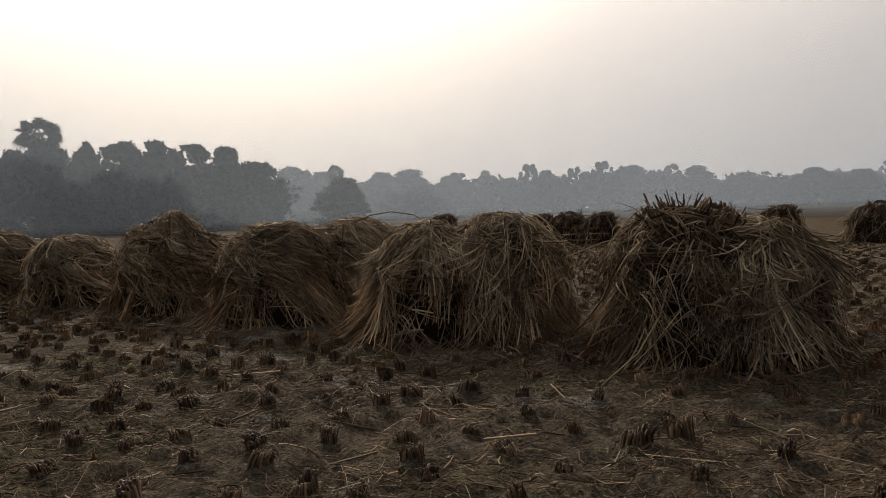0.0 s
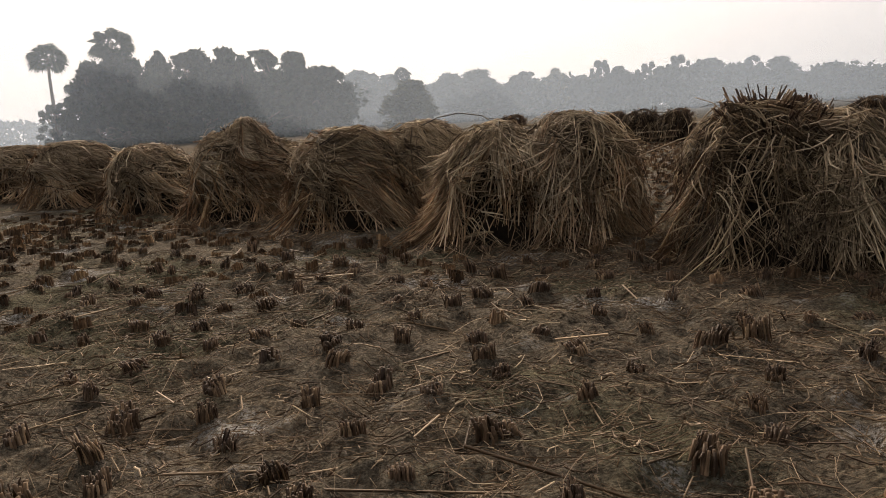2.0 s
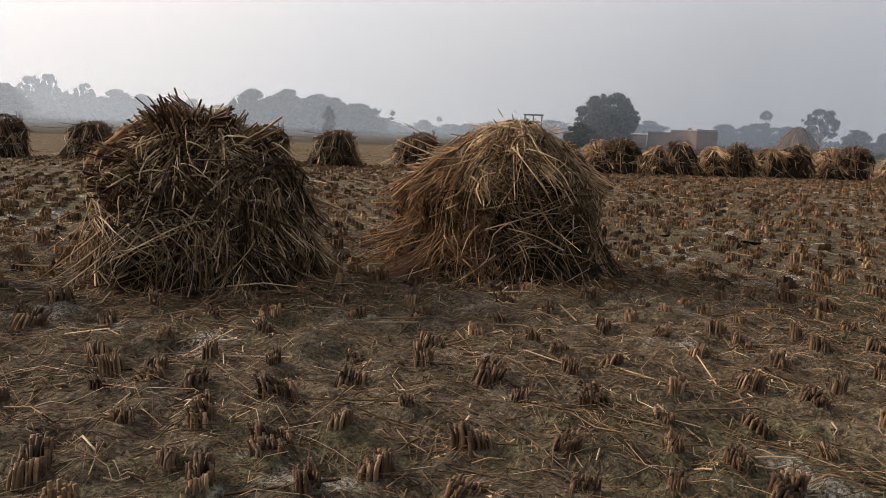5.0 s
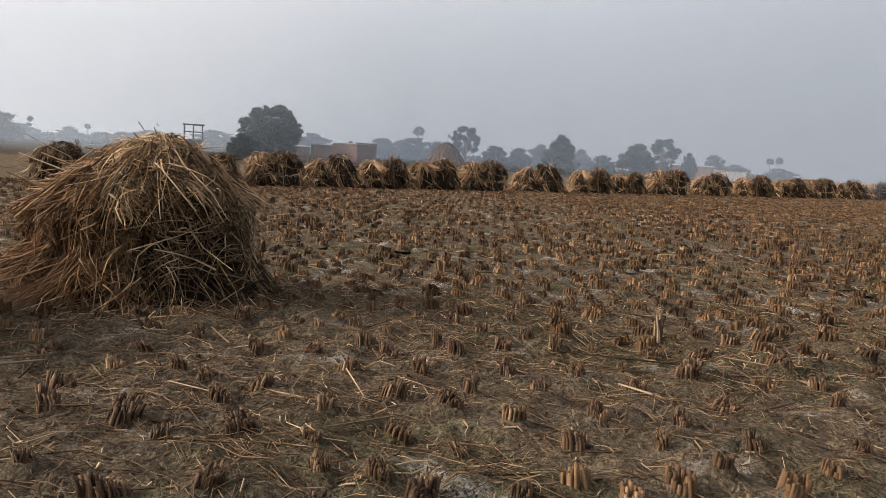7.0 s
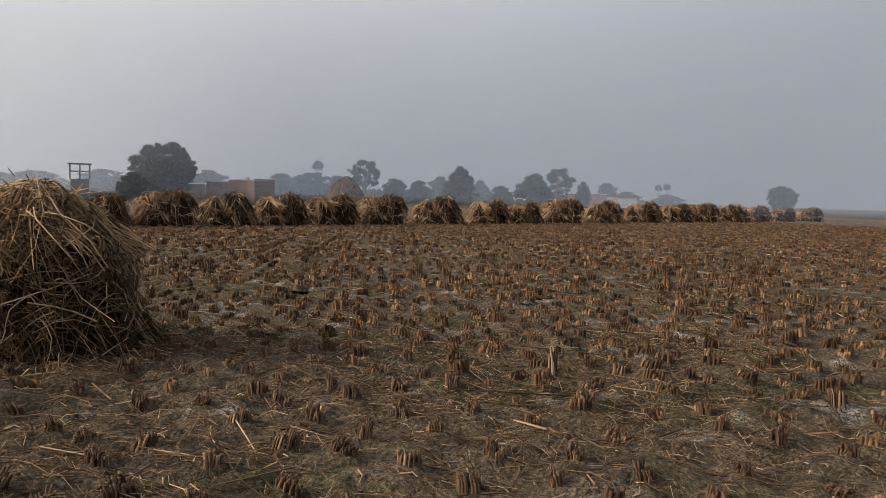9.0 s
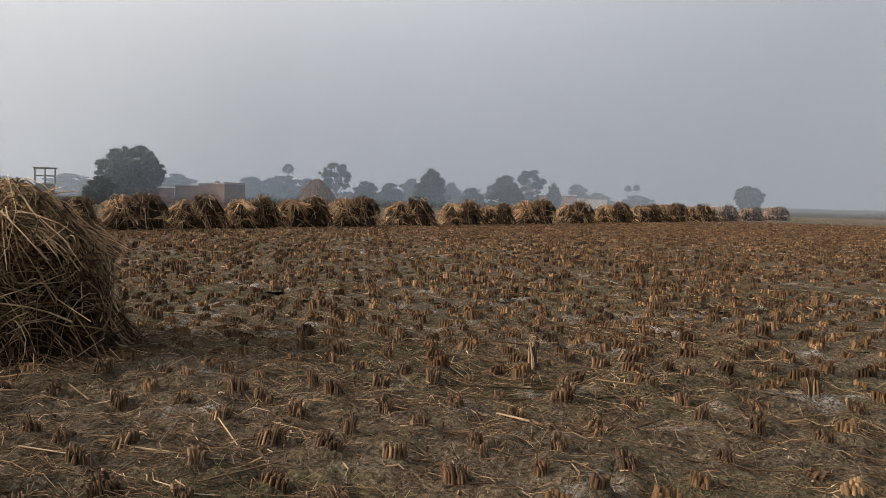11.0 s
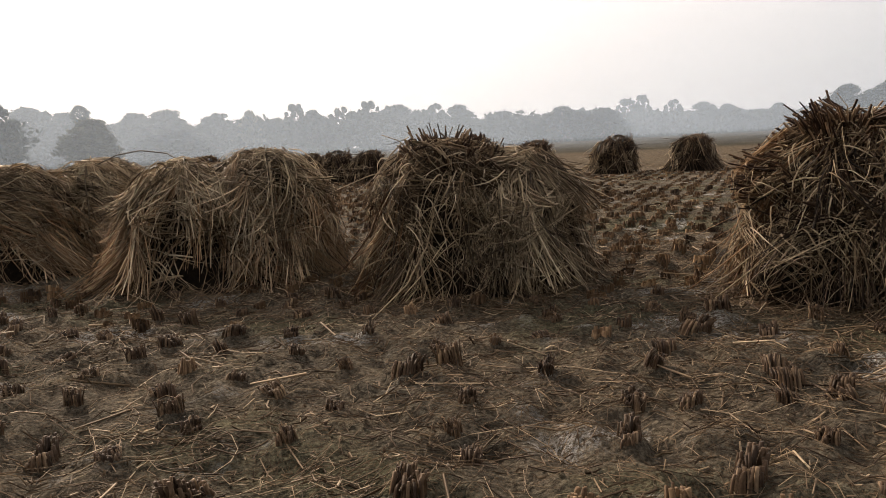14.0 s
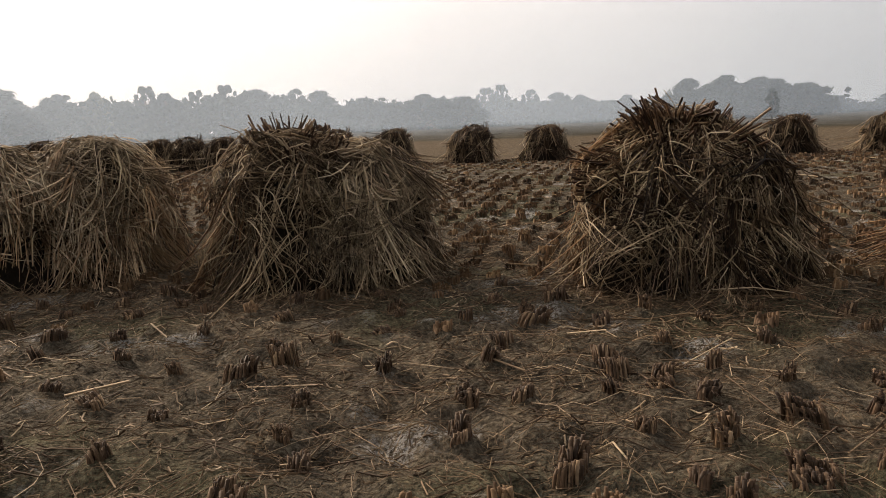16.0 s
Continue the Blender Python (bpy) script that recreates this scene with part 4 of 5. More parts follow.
TUFTS = []
TUFTS += [(-2.09, 2.66), (-2.77, 4.96), (-2.53, 4.17), (-2.20, 4.30), (-2.26, 3.81), (-2.38, 3.31), (-1.97, 3.43), (-1.62, 3.74), (-1.58, 3.45), (-1.93, 3.02), (-1.11, 3.49), (-1.42, 3.07), (-1.76, 2.64), (-0.89, 3.12), (-1.17, 2.82), (-1.02, 2.51), (-0.68, 2.69), (-0.11, 2.39), (3.64, -1.26), (3.65, -1.70), (3.74, -2.22), (3.56, -2.59), (3.97, -2.88), (4.49, -2.41), (4.29, -2.66), (4.75, -2.92), (4.59, -3.46), (5.11, -3.47), (6.50, -4.31), (-4.19, 8.05), (-4.33, 7.73), (-3.98, 6.90), (-3.60, 7.18), (-3.54, 6.61), (-3.26, 6.83), (-3.25, 6.20), (-2.76, 6.33), (-3.12, 5.55), (-2.72, 5.84), (-2.32, 5.94)]
TUFTS += [(-2.56, 5.38), (-2.03, 5.66), (-2.06, 5.11), (-2.21, 4.80), (-1.89, 4.68), (-1.42, 5.14), (-1.59, 4.74), (-1.02, 4.84), (-1.11, 4.39), (-0.71, 4.45), (-1.05, 4.02), (-0.81, 3.77), (-0.27, 3.99), (-0.55, 3.53), (-0.20, 3.76), (-0.28, 3.06), (0.16, 3.41), (0.84, 3.15), (0.43, 2.62), (0.79, 2.88), (1.57, 2.17), (1.90, 1.86), (1.80, 1.60), (2.09, 1.54), (2.20, 1.60), (1.96, 1.26), (2.45, 1.47), (2.28, 1.19), (2.24, 0.80), (2.68, 0.97), (2.47, 0.44), (2.83, 0.63), (2.65, 0.15), (3.07, 0.25), (3.01, 0.00), (3.37, 0.35), (2.86, -0.19), (3.57, -0.01), (3.34, -0.33), (4.00, -0.23)]
TUFTS += [(3.56, -0.85), (3.86, -0.57), (4.31, -0.33), (4.04, -1.02), (4.42, -0.72), (4.01, -1.44), (4.78, -0.98), (4.56, -1.30), (4.41, -1.76), (5.13, -1.30), (4.95, -1.69), (4.84, -2.12), (5.53, -1.56), (5.55, -1.89), (4.99, -2.50), (5.26, -2.35), (5.93, -2.23), (5.61, -2.79), (5.87, -2.74), (6.25, -2.55), (5.81, -3.15), (6.64, -3.23), (7.54, -4.36), (-4.76, 9.53), (-3.67, 8.73), (-3.86, 8.27), (-3.60, 7.92), (-3.18, 8.31), (-3.10, 7.40), (-2.71, 7.72), (-2.91, 7.29), (-2.49, 7.55), (-1.90, 7.16), (-2.45, 6.53), (-1.97, 6.84), (-2.01, 6.29), (-1.73, 6.52), (-1.58, 6.21), (-1.40, 6.38), (-1.16, 6.54)]
TUFTS += [(-1.74, 5.76), (-1.17, 5.89), (-0.79, 6.20), (-1.16, 5.44), (-0.55, 5.92), (-0.80, 5.51), (-0.16, 5.47), (-0.38, 5.24), (-0.64, 4.95), (0.13, 5.14), (-0.28, 4.44), (0.10, 4.48), (0.52, 4.78), (0.25, 4.10), (0.72, 4.40), (0.46, 3.72), (0.94, 4.01), (1.21, 4.05), (1.04, 3.44), (1.60, 3.66), (1.68, 3.00), (2.12, 3.43), (1.41, 2.66), (1.94, 2.92), (2.28, 2.67), (2.56, 2.93), (2.02, 2.23), (2.59, 2.66), (2.46, 2.53), (2.53, 2.34), (2.24, 2.01), (2.64, 1.93), (3.04, 2.29), (3.03, 1.80), (3.49, 2.08), (2.78, 1.34), (3.44, 1.62), (3.36, 1.22), (3.19, 0.98), (3.42, 0.69)]
TUFTS += [(3.74, 0.91), (4.11, 1.10), (4.06, 0.79), (3.75, 0.38), (4.14, 0.08), (4.53, 0.40), (4.85, 0.70), (4.62, -0.02), (4.96, 0.22), (5.04, -0.22), (4.74, -0.54), (5.32, -0.06), (5.41, -0.52), (5.80, -0.36), (5.49, -0.89), (5.73, -0.70), (6.32, -2.06), (-2.41, 8.46), (-1.90, 7.70), (-1.37, 7.42), (-1.32, 7.03), (-0.74, 7.36), (-0.94, 7.04), (-0.17, 6.48), (0.32, 6.71), (0.03, 6.18), (0.42, 6.29), (0.26, 5.59), (0.82, 5.87), (0.60, 5.31), (1.06, 5.07), (1.60, 5.04), (1.32, 4.47), (2.29, 4.70), (1.98, 4.35), (2.41, 3.69), (2.94, 4.14), (2.81, 3.91), (3.16, 3.67), (2.63, 3.08)]
TUFTS += [(3.54, 3.66), (3.09, 3.11), (2.96, 2.65), (3.68, 3.30), (3.47, 2.71), (4.18, 2.53), (3.88, 1.81), (4.51, 2.22), (4.28, 1.33), (4.70, 1.71), (5.17, 1.55), (4.92, 1.08), (5.74, 1.43), (5.20, 0.41), (6.04, 0.11), (6.56, 0.33), (6.24, -0.13), (6.49, -0.22), (6.47, -0.58), (6.90, -0.67), (0.03, 7.40), (0.97, 6.91), (0.83, 6.40), (1.21, 6.49), (1.19, 6.05), (1.86, 5.46), (2.52, 5.41), (2.46, 5.11), (3.38, 5.02), (3.00, 4.59), (3.21, 4.16), (4.16, 3.29), (4.44, 2.83), (4.83, 2.49), (5.29, 2.30), (5.30, 1.92), (6.80, 0.63)]
kinds = []
for i in range(12):
    v, q = tuft_mesh(100 + i, 30 + i % 5, 0.034 + 0.005 * (i % 4), 0.074 + 0.008 * (i % 5), 16, 18)
    kinds.append(bulk_mesh("stubble_tuft", v, q, STUBBLE))
rt = random.Random(3)
for i, (x, y) in enumerate(TUFTS):
    ob = new("stubble_tuft", kinds[rt.randrange(12)])
    s = rt.uniform(0.85, 1.15)
    ob.matrix_basis = pose(x, y, float(ground_height(x, y)) + 0.012, rt.uniform(-8, 8), rt.uniform(-8, 8), rt.uniform(0, 360)) @ Matrix.Diagonal((s * 1.4, s * 1.4, s * rt.uniform(0.66, 0.96), 1))
    tagged(ob, "cut brown tuft of rice stubble rooted in dry mud", "stubble", "tufts of rice stubble")

v, q = tuft_mesh(77, 9, 0.035, 0.2, 8, 16, 4, 0.5)
sprig = new("dry_sprig", bulk_mesh("dry_sprig", v, q, LITTER))
sprig.matrix_basis = pose(5.95, -1.7, float(ground_height(5.95, -1.7)))
tagged(sprig, "tall tan sprig of rice straw standing among the stubble", "straw")

# the rest of the stubble field, too many to count
made, placed_near = [], np.array(TUFTS)
feet = np.array(FOOTPRINTS)
STEP = 0.31
for iu in range(-50, 68):
    for iv in range(-48, 230):
        u, w = iu * STEP * 1.02 + rt.gauss(0, 0.03) + 8.0, iv * STEP + rt.gauss(0, 0.035)
        x, y = (u + w) * 0.7071, (u - w) * 0.7071
        d = math.hypot(x, y)
        if u > 26.4 or d < 1.2 or rt.random() < (0.08 if d < 30 else 0.14):
            continue
        b = math.degrees(math.atan2(x, y))
        if not -34 < b < 132:
            continue
        if d > 34 and rt.random() < min(0.6, (d - 34) / 60):
            continue
        if d < 9.5 and np.min(np.hypot(placed_near[:, 0] - x, placed_near[:, 1] - y)) < (0.34 if d < 6 else 0.27):
            continue
        if np.any(np.hypot(feet[:, 0] - x, feet[:, 1] - y) < feet[:, 2]):
            continue
        made.append((x, y, d))
small = []
for i in range(8):
    small.append((tuft_mesh(200 + i, 18, 0.044, 0.074, 6, 8), tuft_mesh(220 + i, 14, 0.052, 0.06, 5, 3, 3, 0.9), tuft_mesh(240 + i, 10, 0.058, 0.052, 4, 0, 3, 0.75), tuft_mesh(260 + i, 6, 0.062, 0.052, 2, 0, 3, 0.6)))
vs, qs, tones, base = [], [], [], 0
for x, y, d in made:
    v, q = small[rt.randrange(8)][0 if d < 6 else 1 if d < 11 else 2 if d < 20 else 3]
    a, s = rt.uniform(0, 6.28), rt.uniform(0.9, 1.4)
    c, sn = math.cos(a) * s, math.sin(a) * s
    w = np.stack([x + v[:, 0] * c - v[:, 1] * sn, y + v[:, 0] * sn + v[:, 1] * c, float(ground_height(x, y)) + (0.014 if d < 13 else 0.0) + v[:, 2] * s * rt.uniform(0.6, 0.95)], 1)
    vs.append(w)
    qs.append(q + base)
    tones.append(np.full(len(w), rt.random()))
    base += len(w)
# low mounds of earth that the roots hold
clods = []
ring_a = np.linspace(0, 2 * np.pi, 9)[:-1]
for x, y, d in [(x, y, 0) for x, y in TUFTS] + [m for m in made if m[2] < 13]:
    z, w, h = float(ground_height(x, y)), rt.uniform(0.085, 0.13), rt.uniform(0.018, 0.036)
    jig = np.array([rt.uniform(0.8, 1.2) for _ in range(8)])
    lx, ly = x + np.cos(ring_a) * w * jig, y + np.sin(ring_a) * w * jig
    low = np.stack([lx, ly, ground_height(lx, ly) - 0.012], 1)
    mid = np.stack([x + np.cos(ring_a) * w * 0.68 * jig, y + np.sin(ring_a) * w * 0.68 * jig, 0.5 * (ground_height(lx, ly) + z) + h * 0.6], 1)
    top = np.stack([x + np.cos(ring_a) * w * 0.28, y + np.sin(ring_a) * w * 0.28, np.full(8, z + h)], 1)
    clods.append(np.concatenate([low, mid, top]))
rim = np.array([(i * 8 + k, i * 8 + (k + 1) % 8, i * 8 + 8 + (k + 1) % 8, i * 8 + 8 + k) for i in range(2) for k in range(8)] + [(16, 17, 18, 19), (16, 19, 20, 23), (20, 21, 22, 23)])
v = np.concatenate(clods)
q = np.concatenate([rim + 24 * i for i in range(len(clods))])
tagged(new("earth_mounds", bulk_mesh("earth_mounds", v, q, EARTH, True)), "low mounds of dry earth round the stubble roots", "earth", kind="stuff")
field = new("stubble", bulk_mesh("stubble", np.concatenate(vs), np.concatenate(qs), STUBBLE_DRY, lock=np.concatenate(tones)))
tagged(field, "rows of cut brown rice stubble over the field", "stubble", kind="stuff")

# ---- straw lying about ----
r = np.random.default_rng(8)


def litter(n, x0, x1, y0, y1, length, thick, lift, points=3):
    x, y = r.uniform(x0, x1, n), r.uniform(y0, y1, n)
    keep = r.random(n) < 0.24 + 0.6 * np.clip(value_noise(x * 0.9, y * 0.9, 9) * 1.6 - 0.4, 0, 1) + 0.6 * np.clip(value_noise(x * 2.7, y * 2.7, 19) * 2.4 - 1.1, 0, 1)
    x, y = x[keep], y[keep]
    n = len(x)
    a, ln = r.uniform(0, 2 * np.pi, n), r.uniform(*length, n) * np.where(r.random(n) < 0.07, 2.0, 1.0)
    u = np.linspace(-0.5, 0.5, points)
    bend = r.normal(0, 0.4 if points < 5 else 0.75, n)
    ang = a[:, None] + bend[:, None] * u * 2
    px, py = x[:, None] + ln[:, None] * u * np.cos(ang), y[:, None] + ln[:, None] * u * np.sin(ang)
    pz = ground_height(px, py) + 0.004 + r.uniform(0, lift, n)[:, None] + np.abs(u) * r.normal(0, 0.03, (n, 1))
    pz = np.maximum(pz, ground_height(px, py) + 0.003)
    return np.stack([px, py, pz], -1), r.uniform(0.0016, 0.0036, n) * thick


vs, qs, base = [], [], 0
for n, x0, x1, y0, y1, length, thick, lift, points in ((22000, -3.5, 8, -4, 7, (0.04, 0.2), 0.85, 0.02, 3), (9000, -3.5, 8, -4, 7, (0.15, 0.55), 0.8, 0.035, 5), (14000, -6, 14, -8, 12, (0.08, 0.32), 1.7, 0.02, 3), (15000, -12, 34, -24, 26, (0.15, 0.45), 2.6, 0.03, 2)):
    lines, rad = litter(n, x0, x1, y0, y1, length, thick, lift, points)
    v, q = stalks(lines, rad, 0.8, 3, 0.6, 4)
    vs.append(v)
    qs.append(q + base)
    base += len(v)
lines, rad = litter(30000, -3.5, 9, -4, 8, (0.015, 0.075), 1.2, 0.012, 2)
v, q = stalks(lines, rad, 0.9, 3, 0.6, 4)
vs.append(v)
qs.append(q + base)
# broken leaf blades, flat and wide
lines, rad = litter(16000, -3.5, 9, -4, 8, (0.02, 0.09), 2.6, 0.015, 3)
base += len(v)
v, q = stalks(lines, rad, 0.6, 3, 0.2, 9)
vs.append(v)
qs.append(q + base)
tagged(new("straw_litter", bulk_mesh("straw_litter", np.concatenate(vs), np.concatenate(qs), LITTER)), "loose broken straw scattered over the mud", "straw", kind="stuff")

# crumbs and small clods of dry mud
n = 24000
cx, cy = r.uniform(-3.2, 8, n), r.uniform(-4, 7.5, n)
keep = r.random(n) < 0.25 + np.clip(value_noise(cx * 1.7, cy * 1.7, 27) * 2.2 - 0.8, 0, 1)
cx, cy = cx[keep], cy[keep]
n = len(cx)
w = 0.0045 + 0.013 * r.random(n) ** 3
shape = np.array([(1, 0, 0), (0, 1, 0), (-1, 0, 0), (0, -1, 0), (0.35, 0.3, 0.8), (-0.4, 0.25, 0.7), (-0.3, -0.4, 0.75), (0.4, -0.35, 0.6)])
cv = shape[None] * w[:, None, None] * r.uniform(0.6, 1.4, (n, 8, 3))
turn = r.uniform(0, 2 * np.pi, n)[:, None]
px, py = cx[:, None] + cv[..., 0] * np.cos(turn) - cv[..., 1] * np.sin(turn), cy[:, None] + cv[..., 0] * np.sin(turn) + cv[..., 1] * np.cos(turn)
cv = np.stack([px, py, ground_height(cx, cy)[:, None] - 0.002 + cv[..., 2]], -1).reshape(-1, 3)
cq = np.array([(0, 1, 5, 4), (1, 2, 6, 5), (2, 3, 7, 6), (3, 0, 4, 7), (4, 5, 6, 7)])
cq = (cq[None] + 8 * np.arange(n)[:, None, None]).reshape(-1, 4)
tagged(new("earth_crumbs", bulk_mesh("earth_crumbs", cv, cq, EARTH)), "crumbs and small clods of dry mud", "earth", kind="stuff")

# straw fallen round the foot of the near stooks
vs, qs, base = [], [], 0
for x, y, rad0 in FOOTPRINTS[:9]:
    n = 520
    a, d = r.uniform(0, 2 * np.pi, n), rad0 * 0.92 + np.abs(r.normal(0, 0.2, n))
    cx, cy = x + np.cos(a) * d, y + np.sin(a) * d
    w, ln = a + r.normal(0, 0.7, n), r.uniform(0.15, 0.5, n)
    u = np.linspace(-0.5, 0.5, 4)
    px, py = cx[:, None] + ln[:, None] * u * np.cos(w)[:, None], cy[:, None] + ln[:, None] * u * np.sin(w)[:, None]
    pz = ground_height(px, py) + 0.006 + r.uniform(0, 0.03, (n, 1)) + 0.12 * (0.5 - u) ** 2 * r.random((n, 1))
    v, q = stalks(np.stack([px, py, pz], -1), r.uniform(0.0025, 0.0052, n), 0.7, 3, 0.6, 6)
    vs.append(v)
    qs.append(q + base)
    base += len(v)
tagged(new("fallen_straw", bulk_mesh("fallen_straw", np.concatenate(vs), np.concatenate(qs), LITTER)), "straw fallen round the feet of the stooks", "straw", kind="stuff")


# ---- trees ----
def limb(points, r0, r1, sides=6):
    return stalks(np.array([points], float), np.array([r0]), r1 / r0, sides, 1.0, 2)


def leaf_cloud(r, blobs, count, leaf, heart=0.3):
    """Leaf sprays in clumps: each a small quad, most on the outside of its clump."""
    out_v, k = [], 0
    vol = np.array([b[3] ** 2 for b in blobs])
    share = (vol / vol.sum() * count).astype(int) + 1
    for (bx, by, bz, br, bh), n in zip(blobs, share):
        d = r.normal(size=(n, 3))
        d /= np.linalg.norm(d, axis=1, keepdims=True)
        inner = r.random((n, 1)) < heart
        d *= np.where(inner, 0.15 + 0.6 * r.random((n, 1)), 0.45 + 0.6 * r.random((n, 1)) ** 0.6)
        c = np.array([bx, by, bz]) + d * np.array([br, br, bh])
        a, b = r.normal(size=(n, 3)), r.normal(size=(n, 3))
        a /= np.linalg.norm(a, axis=1, keepdims=True)
        b -= (a * b).sum(1, keepdims=True) * a
        b /= np.linalg.norm(b, axis=1, keepdims=True)
        s = leaf * r.uniform(0.5, 1.25, (n, 1)) * np.where(inner, 3.2, 1.0)
        out_v.append(np.stack([c - a * s, c - b * s * 0.55, c + a * s, c + b * s * 0.55], 1))
    v = np.concatenate(out_v).reshape(-1, 3)
    return v, np.arange(len(v)).reshape(-1, 4)


def tree(seed, shape, label, leaf_mat=LEAF, leaves=11000, leaf=0.019):
    """A tree one metre high and one wide, to be scaled where it stands."""
    r = np.random.default_rng(seed)
    thing = new("tree")
    tagged(thing, label, "tree", "trees round the fields")
    low = {"round": 0.08, "tall": 0.2, "open": 0.45, "bush": 0.0, "orb": 0.12}[shape]
    tv, tq, base = [], [], 0

    def add(v, q):
        nonlocal base
        tv.append(v)
        tq.append(q + base)
        base += len(v)
    add(*limb([(0, 0, -0.02), (0.01, 0.0, 0.2), (-0.01, 0.01, 0.45), (0.0, 0.0, 0.75)], 0.045, 0.012))
    blobs = []
    n = {"round": 54, "tall": 40, "open": 30, "bush": 30, "orb": 90}[shape]
    for i in range(n):
        t = (i + 0.5) / n
        z = low + (1 - low) * t
        wide = {"round": max(0.06, 1 - max(0.0, (t - 0.3) / 0.71) ** 2) ** 0.8 * (0.75 + 0.25 * min(1, t / 0.3)), "tall": 0.75 * math.sin(math.pi * (0.2 + 0.72 * t)) ** 0.7, "open": math.sin(math.pi * (0.25 + 0.6 * t)), "orb": math.sin(math.pi * (0.16 + 0.76 * t)) ** 0.6, "bush": math.sqrt(max(0.05, 1 - t * t))}[shape]
        a = i * 2.4 + r.uniform(-0.4, 0.4)
        br = r.uniform(0.045, 0.14) * {"open": 0.9, "tall": 0.62, "orb": 0.8}.get(shape, 1.0)
        d = max(0.0, 0.5 * wide - br * 0.8) * (r.uniform(0.8, 1.12) if shape == "orb" else r.uniform(0.7, 1.05))
        z = min(z + r.uniform(-0.12, 0.08), 1 - br * 0.7) * (1 - (0.9 * d * d if shape == "round" else 0.0))
        p = (math.cos(a) * d, math.sin(a) * d, z)
        if shape == "orb":
            el, k = math.asin(2 * t - 1), r.uniform(0.78, 1.03)
            p = (0.46 * k * math.cos(el) * math.cos(a), 0.46 * k * math.cos(el) * math.sin(a), 0.55 + 0.42 * k * math.sin(el))
        blobs.append((*p, br, br * r.uniform(0.6, 0.9)))
        add(*limb([(0, 0, max(0.12, z * 0.5)), (p[0] * 0.5, p[1] * 0.5, z * 0.75), p], 0.014, 0.004, 4))
    if shape in ("round", "bush", "orb"):
        blobs.append((0, 0, 0.46 * (1 + low), 0.38 if shape == "orb" else 0.33, 0.3 if shape == "bush" else 0.36))
    part("trunk", bulk_mesh("trunk", np.concatenate(tv), np.concatenate(tq), BARK, True), None, thing)
    v, q = leaf_cloud(r, blobs, leaves, leaf, 0.1 if shape == "open" else 0.42)
    part("crown", bulk_mesh("crown", v, q, leaf_mat), None, thing, kind="stuff")
    return thing


def palm(seed, label):
    """A fan palm one metre high."""
    r = np.random.default_rng(seed)
    thing = new("palm_tree")
    tagged(thing, label, "palm tree", "trees round the fields")
    v, q = limb([(0, 0, -0.02), (0.006, 0, 0.3), (0.0, 0.004, 0.6), (0, 0, 0.84)], 0.016, 0.010, 8)
    part("trunk", bulk_mesh("trunk", v, q, BARK, True), None, thing)
    vs, fs = [], []
    for i in range(46):
        turn, rise = i * 2.4, math.asin(min(0.98, -0.75 + 1.75 * (i + 0.5) / 46))
        d = np.array([math.cos(turn) * math.cos(rise), math.sin(turn) * math.cos(rise), math.sin(rise)])
        side = np.cross(d, r.normal(size=3))
        side /= np.linalg.norm(side)
        up = np.cross(side, d)
        top = np.array([0, 0, 0.84])
        hub = top + d * r.uniform(0.06, 0.1) - np.array([0, 0, 0.01])
        k = len(vs)
        vs += [top, top + side * 0.003, hub, hub + side * 0.003]
        fs.append((k, k + 1, k + 3, k + 2))
        # narrow pointed fingers, drooping at the tips
        for t in np.linspace(-1.7, 1.7, 13):
            way = math.cos(t) * d + math.sin(t) * side
            across_way = np.cross(way, up)
            reach = r.uniform(0.06, 0.09) * (0.75 + 0.25 * math.cos(t))
            k = len(vs)
            mid = hub + way * reach * 0.55
            vs += [hub, mid + across_way * 0.006, mid - across_way * 0.006, hub + way * reach - np.array([0, 0, reach * 0.25])]
            fs += [(k, k + 1, k + 3), (k, k + 3, k + 2)]
    part("crown", mesh_from("crown", vs, fs, LEAF), None, thing)
    return thing


models = {
    "r": [tree(31, "round", "broad dark green tree in the mist"), tree(32, "round", "broad green tree in the mist"), tree(33, "round", "broad rounded tree in the mist"), tree(43, "round", "broad lopsided tree in the mist"), tree(44, "round", "dense spreading tree in the mist")],
    "t": [tree(34, "tall", "tall uneven green tree in the mist"), tree(35, "tall", "tall slender green tree in the mist")],
    "o": [tree(36, "open", "open-crowned tree in the mist", leaves=8000, leaf=0.02), tree(37, "open", "sparse flat-topped tree in the mist", leaves=7500, leaf=0.02)],
    "d": [tree(38, "round", "bare-looking tan dry tree", LEAF_DRY, 5200, 0.024)],
    "b": [tree(39, "bush", "low green bush in the mist", leaf=0.022), tree(40, "bush", "dense rounded bush in the mist", leaf=0.022)],
    "f": [tree(47, "orb", "round feathery green tree at the field's far edge", leaves=13000, leaf=0.018)],
    "p": [palm(41, "tall fan palm in the mist"), palm(42, "fan palm rising over trees in the mist")],
}
used, turns = {}, {}


